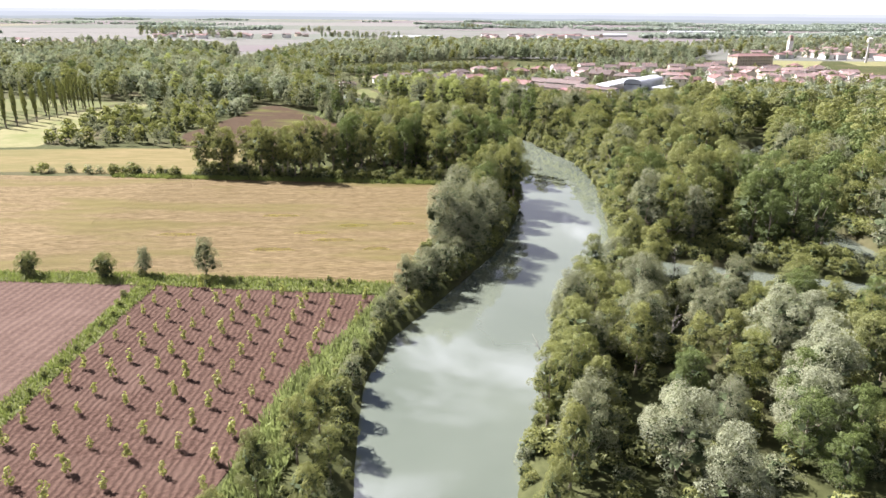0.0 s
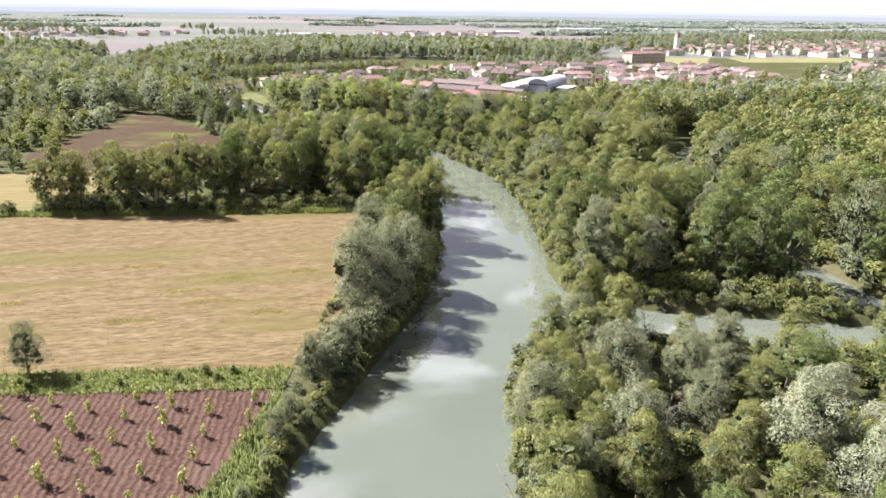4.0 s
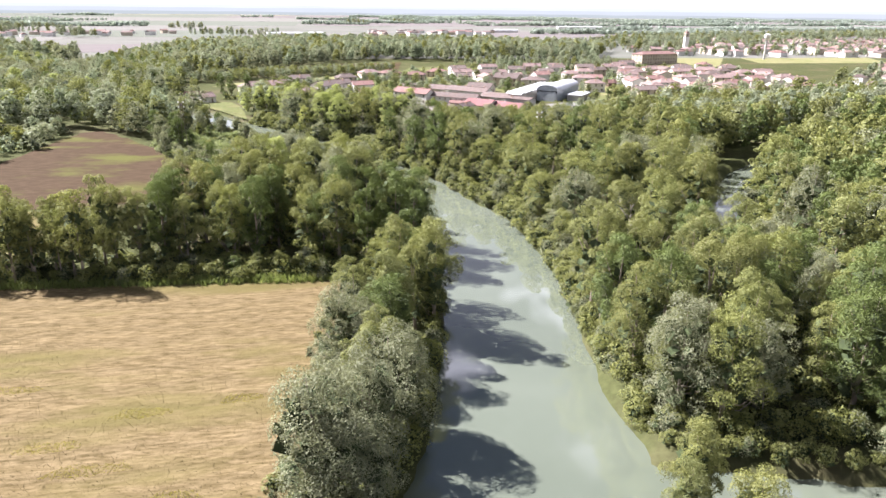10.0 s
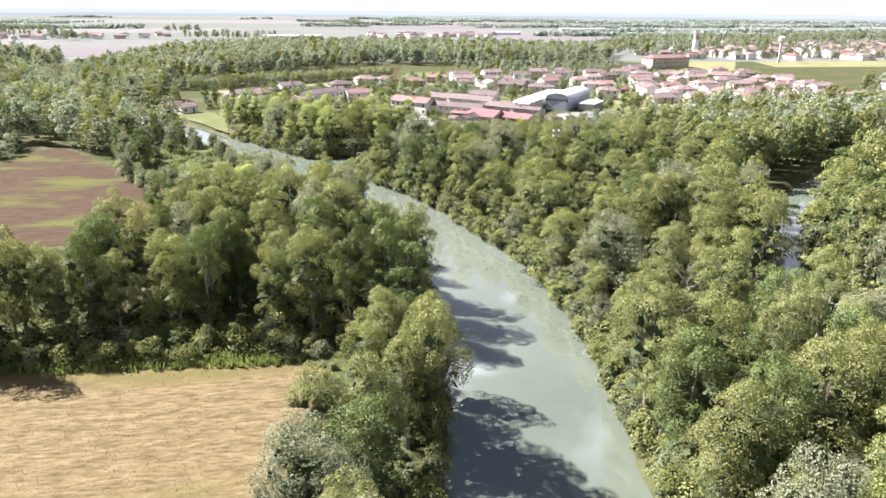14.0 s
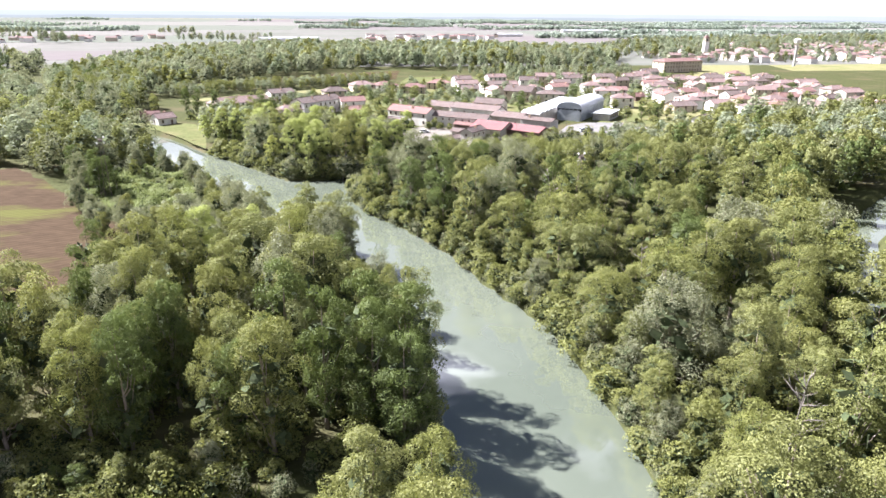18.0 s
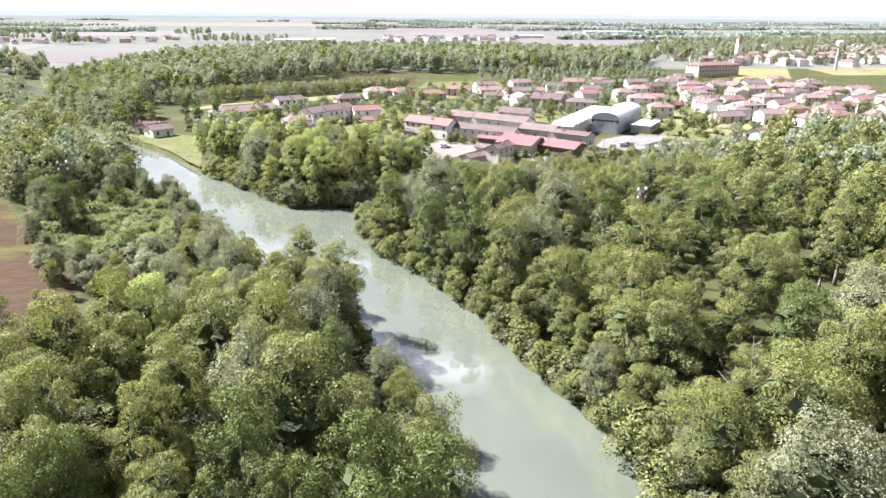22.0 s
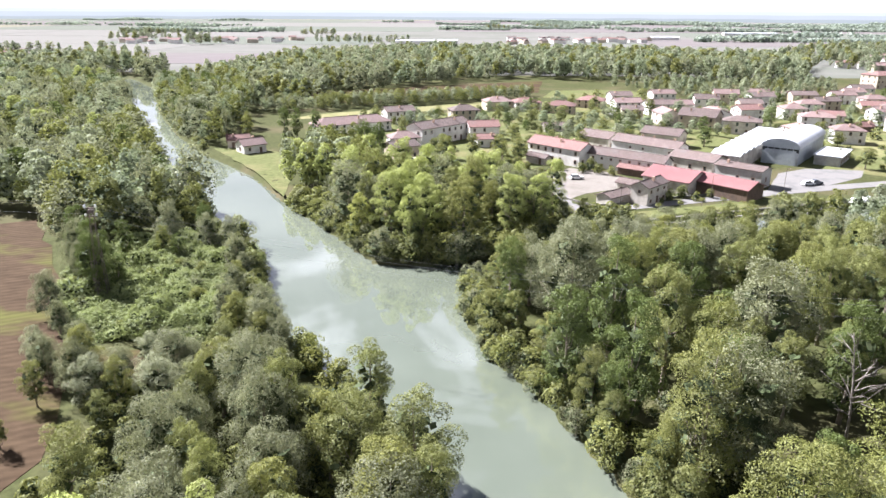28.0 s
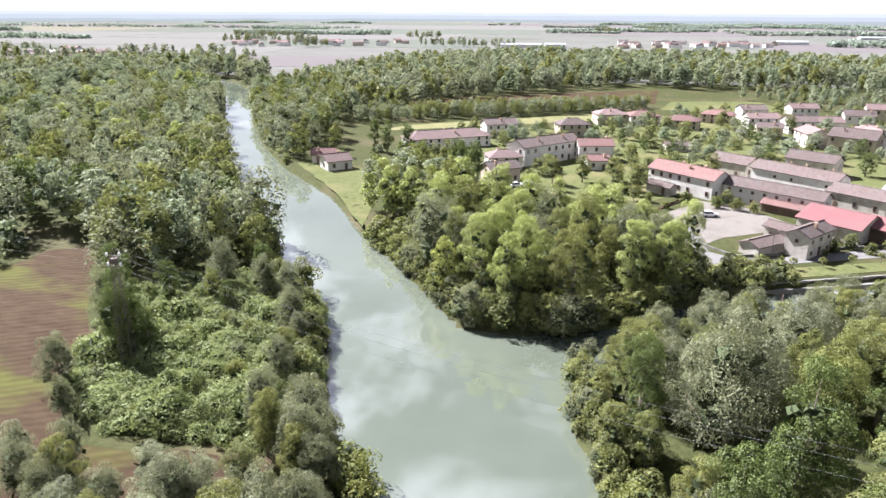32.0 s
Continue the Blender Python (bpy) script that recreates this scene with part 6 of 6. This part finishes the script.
for k in range(26):
    x, y = rng_s.uniform(-110, -56), 123.4 + rng_s.uniform(-1.5, 2.5)
    if k % 2:
        x = rng_s.uniform(-52, -10)
        y = 120.2 + rng_s.uniform(-1.5, 1.5)
    plant("shrub" if k % 3 else "light_shrub", x, y, rng_s.uniform(0.8, 1.8), 1, rng_s, 1.0)
for k in range(18):
    plant("light_shrub", -55.3 + rng_s.uniform(-1, 1), 48 + k * 4.1, rng_s.uniform(0.7, 1.5), 1, rng_s, 1.0)


# ---- dead trees and driftwood ----
def snag(x, y, h, seed, lean=0.1, label="bare bleached dead tree with broken branches", name="dead_tree"):
    rng, b = random.Random(seed), Build()
    a0 = rng.uniform(0, 6.28)
    dx, dy = math.cos(a0) * lean * h, math.sin(a0) * lean * h
    trunk = [(dx * u * u, dy * u * u, h * u - (0.3 if u == 0 else 0)) for u in (0, 0.3, 0.6, 0.85, 1)]
    b.tube(trunk, [h * k for k in (0.014, 0.01, 0.007, 0.004, 0.0015)], 6)
    for k in range(14):
        u, a = rng.uniform(0.3, 0.95), rng.uniform(0, 6.28)
        ln = h * rng.uniform(0.15, 0.38) * (1.15 - u)
        s = Vector((dx * u * u, dy * u * u, h * u))
        e = s + Vector((math.cos(a) * ln, math.sin(a) * ln, ln * rng.uniform(0.4, 1.2)))
        b.tube([s, (s + e) / 2 + Vector((0, 0, ln * 0.08)), e], [h * 0.006, h * 0.004, h * 0.0015], 4)
        for _ in range(2):
            f = e + Vector((rng.uniform(-1, 1), rng.uniform(-1, 1), rng.uniform(0.1, 0.9))) * ln * 0.5
            b.tube([(s + e) / 2, f], [h * 0.003, h * 0.001], 4)
    ob = tagged(new(name, b.mesh(name, DEADWOOD, True)), label, "dead tree")
    ob.matrix_basis = pose(x, y, GROUND - 0.3)


for k, (x, y, h, lean) in enumerate(((33, 96, 7, 0.1), (36, 98, 6, 0.2), (48, 118, 6, 0.2), (44, 122, 7, 0.3), (51, 116, 5, 0.1), (56, 146, 7, 0.5), (58, 195, 15, 0.05), (15, 84, 6, 0.8), (17, 82, 5, 0.7),
                                    (60, 236, 15, 0.05), (-2, 254, 16, 0.1), (62, 290, 15, 0.1), (-26, 337, 6, 0.3), (74, 306, 14, 0.1))):
    snag(x, y, h, k, lean)
for k, (x, y, a) in enumerate(((-13, 318, 20), (20, 104, 60), (62, 138, -30))):
    b = Build().tube([(-2.2, 0, 0.1), (-0.5, 0.15, 0.22), (1.2, -0.05, 0.12), (2.4, 0.2, 0.25)], [0.16, 0.14, 0.1, 0.04], 7).tube([(0.4, 0, 0.15), (1.3, 0.7, 0.5)], [0.06, 0.02], 5).tube([(-0.6, 0, 0.2), (-0.2, -0.6, 0.45)], [0.06, 0.02], 5)
    tagged(new("driftwood", b.mesh("driftwood", DEADWOOD, True)), "grey driftwood log lying in shallow water", "driftwood").matrix_basis = pose(x, y, -0.08, 0, 0, a)


# ---- power line ----
def pylon(x, y, h, turn):
    top = tagged(new("lattice_pylon"), "slender rusty lattice power pylon with white insulators", "pylon")
    top.matrix_basis = pose(x, y, GROUND, 0, 0, turn)
    wb, wt = 0.85, 0.3
    half = lambda z: wb + (wt - wb) * z / h
    for sx in (-1, 1):
        for sy in (-1, 1):
            part("leg", Build().tube([(sx * wb, sy * wb, -0.4), (sx * wt, sy * wt, h)], [0.06, 0.05], 4).mesh("leg", STEEL), top)
    n = 13
    for face in range(4):
        b, rot = Build(), Matrix.Rotation(face * math.pi / 2, 4, "Z")
        pts = []
        for k in range(n + 1):
            z = h * k / n
            s = 1 if k % 2 else -1
            pts.append(rot @ Vector((s * half(z), -half(z), z)))
        b.tube(pts, [0.035] * len(pts), 4)
        part("lattice", b.mesh("lattice", STEEL), top)
    for k, z in enumerate((h - 0.2, h - 1.7)):
        arm = part("cross_arm", Build().box(-0.95, 0.95, -0.06, 0.06, z - 0.08, z + 0.08).mesh("cross_arm", STEEL), top)
        for s in (-0.85, 0.85):
            part("insulator", Build().tube([(s, 0, z), (s, 0, z + 0.2), (s, 0, z + 0.45), (s, 0, z + 0.6)], [0.08, 0.2, 0.2, 0.1], 8).mesh("insulator", PORCELAIN), arm)
    part("junction_box", Build().box(-0.5, 0.5, -0.4, 0.4, h - 1.1, h - 0.5).mesh("junction_box", STEEL), top)


P1, P2, P0 = (-47, 329, 17.0), (68.8, 291, 17.5), (-190, 372, 17.0)
pylon(*P1, 15)
pylon(*P2, 15)
for k, (off, dz) in enumerate(((-0.85, 0.6), (0.85, 0.6), (-0.85, -1.0))):
    for a, b in ((P1, P2), (P1, P0), (P2, (300, 214, 17.0))):
        path = []
        for s in range(25):
            u = s / 24
            path.append((a[0] + (b[0] - a[0]) * u + off * 0.3, a[1] + (b[1] - a[1]) * u + off * 0.95, GROUND + (a[2] + (b[2] - a[2]) * u) + dz - 3.2 * 4 * u * (1 - u)))
        wire = new("power_wire", Build().tube(path, [0.012] * 25, 4).mesh("power_wire", WIRE))
        tagged(wire, "thin overhead power wire across the river", "wire", "overhead wires")


# ---- the inlet's quay ----
QUAY = [(46.5, 383.5), (51.2, 379.2), (76.4, 388.8), (120, 405), (150, 416)]
def quay():
    top = tagged(new("quay_wall"), "low stone quay wall with a paved ledge", "quay", kind="structure")
    for a, b in zip(QUAY[:-1], QUAY[1:]):
        d = Vector((b[0] - a[0], b[1] - a[1]))
        n = max(1, int(d.length / 2.4))
        ang = math.degrees(math.atan2(d.y, d.x))
        slab = Build().box(0.03, d.length / n - 0.03, -0.2, 1.4, -1.4, 0.75).mesh("stone", STONE)
        cope = Build().box(0.02, d.length / n - 0.02, 1.4, 1.9, -0.5, 1.72).mesh("coping", STONE)
        for k in range(n):
            u = k / n
            part("stone", slab, top, m=pose(a[0] + d.x * u, a[1] + d.y * u, random.Random(k).uniform(-0.03, 0.03), 0, 0, ang))
            part("coping", cope, top, m=pose(a[0] + d.x * u, a[1] + d.y * u, random.Random(k + 9).uniform(-0.03, 0.03), 0, 0, ang))


quay()
POST = Build().tube([(0, 0, -2.2), (0, 0, 1.6)], [0.09, 0.07], 7).mesh("mooring_post", DARK_WOOD, True)
for k in range(12):
    x, y = 54.5 + k * 3.3, 376.6 + k * 1.26
    tagged(new("mooring_post", POST), "thin dark wooden mooring post in the inlet", "post", "mooring posts").matrix_basis = pose(x, y, 0, 3 * math.sin(k), 2 * math.cos(k * 2), 0)


def boat(x, y, turn):
    top = tagged(new("motorboat"), "small white open motorboat moored at the quay", "boat")
    top.matrix_basis = pose(x, y, 0.02, 0, 0, turn)
    hull, n = Build(), 9
    rows = []
    for k in range(n):
        u = k / (n - 1)
        w = 0.85 * (1 - max(0, u - 0.45) ** 2 * 3.0) if u < 0.999 else 0.05
        s = 0.15 * u * u
        rows.append([(-2.3 + 4.6 * u, y_, z_) for y_, z_ in ((-w, 0.55 + s), (-w * 0.8, 0.0), (0, -0.22 + 0.3 * u ** 3), (w * 0.8, 0.0), (w, 0.55 + s), (w * 0.86, 0.56 + s), (w * 0.7, 0.18), (-w * 0.7, 0.18), (-w * 0.86, 0.56 + s))])
    m = len(rows[0])
    hull.add([p for r in rows for p in r], [(r * m + k, r * m + (k + 1) % m, (r + 1) * m + (k + 1) % m, (r + 1) * m + k) for r in range(n - 1) for k in range(m)] + [tuple(range(m)), tuple((n - 1) * m + k for k in range(m - 1, -1, -1))])
    part("hull", hull.mesh("hull", GELCOAT, False), top)
    part("console", Build().box(-0.3, 0.3, -0.3, 0.3, 0.15, 0.95).mesh("console", GELCOAT), top)
    part("seat", Build().box(-1.2, -0.8, -0.6, 0.6, 0.15, 0.5).mesh("seat", PLASTER_CREAM), top)
    part("foredeck", Build().add([(0.9, -0.6, 0.68), (0.9, 0.6, 0.68), (2.1, 0.12, 0.76), (2.1, -0.12, 0.76), (0.9, -0.6, 0.6), (0.9, 0.6, 0.6), (2.1, 0.12, 0.68), (2.1, -0.12, 0.68)], [(0, 3, 2, 1), (4, 5, 6, 7), (0, 1, 5, 4), (1, 2, 6, 5), (2, 3, 7, 6), (3, 0, 4, 7)]).mesh("foredeck", GELCOAT), top)
    part("outboard_motor", Build().box(-2.7, -2.3, -0.2, 0.2, 0.2, 0.95).mesh("outboard_motor", RUBBER), top)


boat(66.4, 382.0, 104)
boat(108.8, 398.2, 22)
boat(115.6, 400.6, 22)


def topiary(x, y, h):
    rng = np.random.default_rng(int(x * 10))
    top = tagged(new("clipped_tree"), "small ball-clipped tree on the quay verge", "tree", "clipped quay trees")
    top.matrix_basis = pose(x, y, GROUND)
    part("trunk", Build().tube([(0, 0, -0.1), (0, 0, h * 0.65)], [0.08, 0.06], 6).mesh("trunk", BARK), top)
    cl = np.array([(0, 0, h * 0.75), (0.25, 0, h * 0.7), (-0.2, 0.2, h * 0.72)])
    P, N = crown_points(rng, 160, cl, np.array([0.75, 0.6, 0.6]))
    part("crown", quad_mesh("crown", leaf_quads(rng, P, N, 0.16), L_GREEN), top)


for k in range(6):
    topiary(53.5 + k * 6.3, 388.5 + k * 2.35, 2.2 + 0.3 * math.sin(k * 2))
for x, y, h, k in ((58.5, 394.5, 1.6, "shrub"), (72, 405, 3.2, "light_shrub"), (76, 407, 3.6, "light_shrub"), (79, 404, 2.6, "shrub"), (69, 401, 1.6, "shrub"), (84, 408, 2.6, "light_shrub"), (66, 408, 2.4, "shrub"), (46, 441, 3.5, "shrub"), (53, 437, 3.4, "shrub"),
                   (56, 440, 4.2, "light_shrub"), (58, 436, 3.5, "shrub"), (62, 434, 3.0, "light_shrub"), (54, 447, 5, "broadleaf"), (44, 420, 2.0, "shrub"), (40, 434, 2.2, "shrub"), (36, 440, 3, "light_shrub"), (33, 446, 3.4, "shrub"), (30, 452, 4, "broadleaf"), (64, 399, 3.0, "ivy")):
    plant(k, x, y, h, 1, rng_s)
# garden wall round the courtyard
for a, b in (((43.5, 404), (50, 396.5)), ((50, 396.5), (60, 399.5)), ((70, 405), (92, 413))):
    d = Vector((b[0] - a[0], b[1] - a[1]))
    tagged(new("garden_wall", Build().box(0, d.length, -0.12, 0.12, -0.2, 0.55).mesh("garden_wall", STONE)), "low stone wall edging the lane", "wall").matrix_basis = pose(a[0], a[1], GROUND, 0, 0, math.degrees(math.atan2(d.y, d.x)))
# vegetable beds
for k in range(5):
    bed = Build().prism([(-5, -0.6, 0), (-4.8, -0.4, 0.28), (-4.8, 0.4, 0.28), (-5, 0.6, 0)], (10, 0, 0)).mesh("vegetable_bed", LAWN if k % 2 else PLOUGH)
    tagged(new("vegetable_bed", bed), "narrow raised vegetable bed in a garden", "garden bed", "vegetable beds").matrix_basis = pose(41 + k * 1.3, 437 + k * 2.2, GROUND + 0.02, 0, 0, 55)


def car(x, y, turn, paint):
    top = tagged(new("car"), "parked " + ("white", "silver", "dark")[paint] + " car in the village", "car", "parked cars")
    top.matrix_basis = pose(x, y, GROUND + 0.08, 0, 0, turn)
    side = [(-2.0, 0.25), (2.0, 0.25), (2.05, 0.65), (1.9, 0.8), (1.0, 0.9), (-1.9, 0.92), (-2.05, 0.6)]
    part("body", Build().prism([(a, -0.85, z) for a, z in side], (0, 1.7, 0)).mesh("body", CAR_PAINTS[paint]), top)
    part("cabin", Build().add([(-1.8, -0.8, 0.91), (1.0, -0.8, 0.91), (1.0, 0.8, 0.91), (-1.8, 0.8, 0.91), (-1.4, -0.65, 1.42), (0.3, -0.65, 1.42), (0.3, 0.65, 1.42), (-1.4, 0.65, 1.42)], [(0, 1, 5, 4), (1, 2, 6, 5), (2, 3, 7, 6), (3, 0, 4, 7), (4, 5, 6, 7), (3, 2, 1, 0)]).mesh("cabin", GLASS), top)
    part("roof", Build().box(-1.38, 0.28, -0.64, 0.64, 1.425, 1.46).mesh("roof", CAR_PAINTS[paint]), top)
    for wx in (-1.25, 1.25):
        for s in (-1, 1):
            part("wheel", Build().tube([(wx, s * 0.7, 0.3), (wx, s * 0.88, 0.3)], [0.31, 0.31], 12).mesh("wheel", RUBBER), top)


for k, (x, y, a) in enumerate(((-1, 450, 30), (2, 452, 30), (52, 448, -40), (70, 436, -35), (118, 424, 20), (121, 425.5, 20), (50, 428, 10), (112, 556, 20), (150, 548, 5), (122, 404, 20), (126, 405.6, 20))):
    car(x, y, a, k % 3)
# street lamps along the lane
def street_lamp(x, y, turn):
    top = tagged(new("street_lamp"), "slim grey street lamp beside the lane", "street lamp", "street lamps")
    top.matrix_basis = pose(x, y, GROUND, 0, 0, turn)
    part("pole", Build().tube([(0, 0, -0.2), (0, 0, 6.2), (0.3, 0, 6.6), (1.0, 0, 6.7)], [0.08, 0.06, 0.05, 0.04], 7).mesh("pole", STEEL), top)
    part("lamp_head", Build().box(0.8, 1.5, -0.14, 0.14, 6.64, 6.78).mesh("lamp_head", STEEL), top)


for x, y, a in ((57, 396.5, -70), (84, 407, -70), (108, 417, -70), (96, 548, 40), (150, 532, 90)):
    street_lamp(x, y, a)
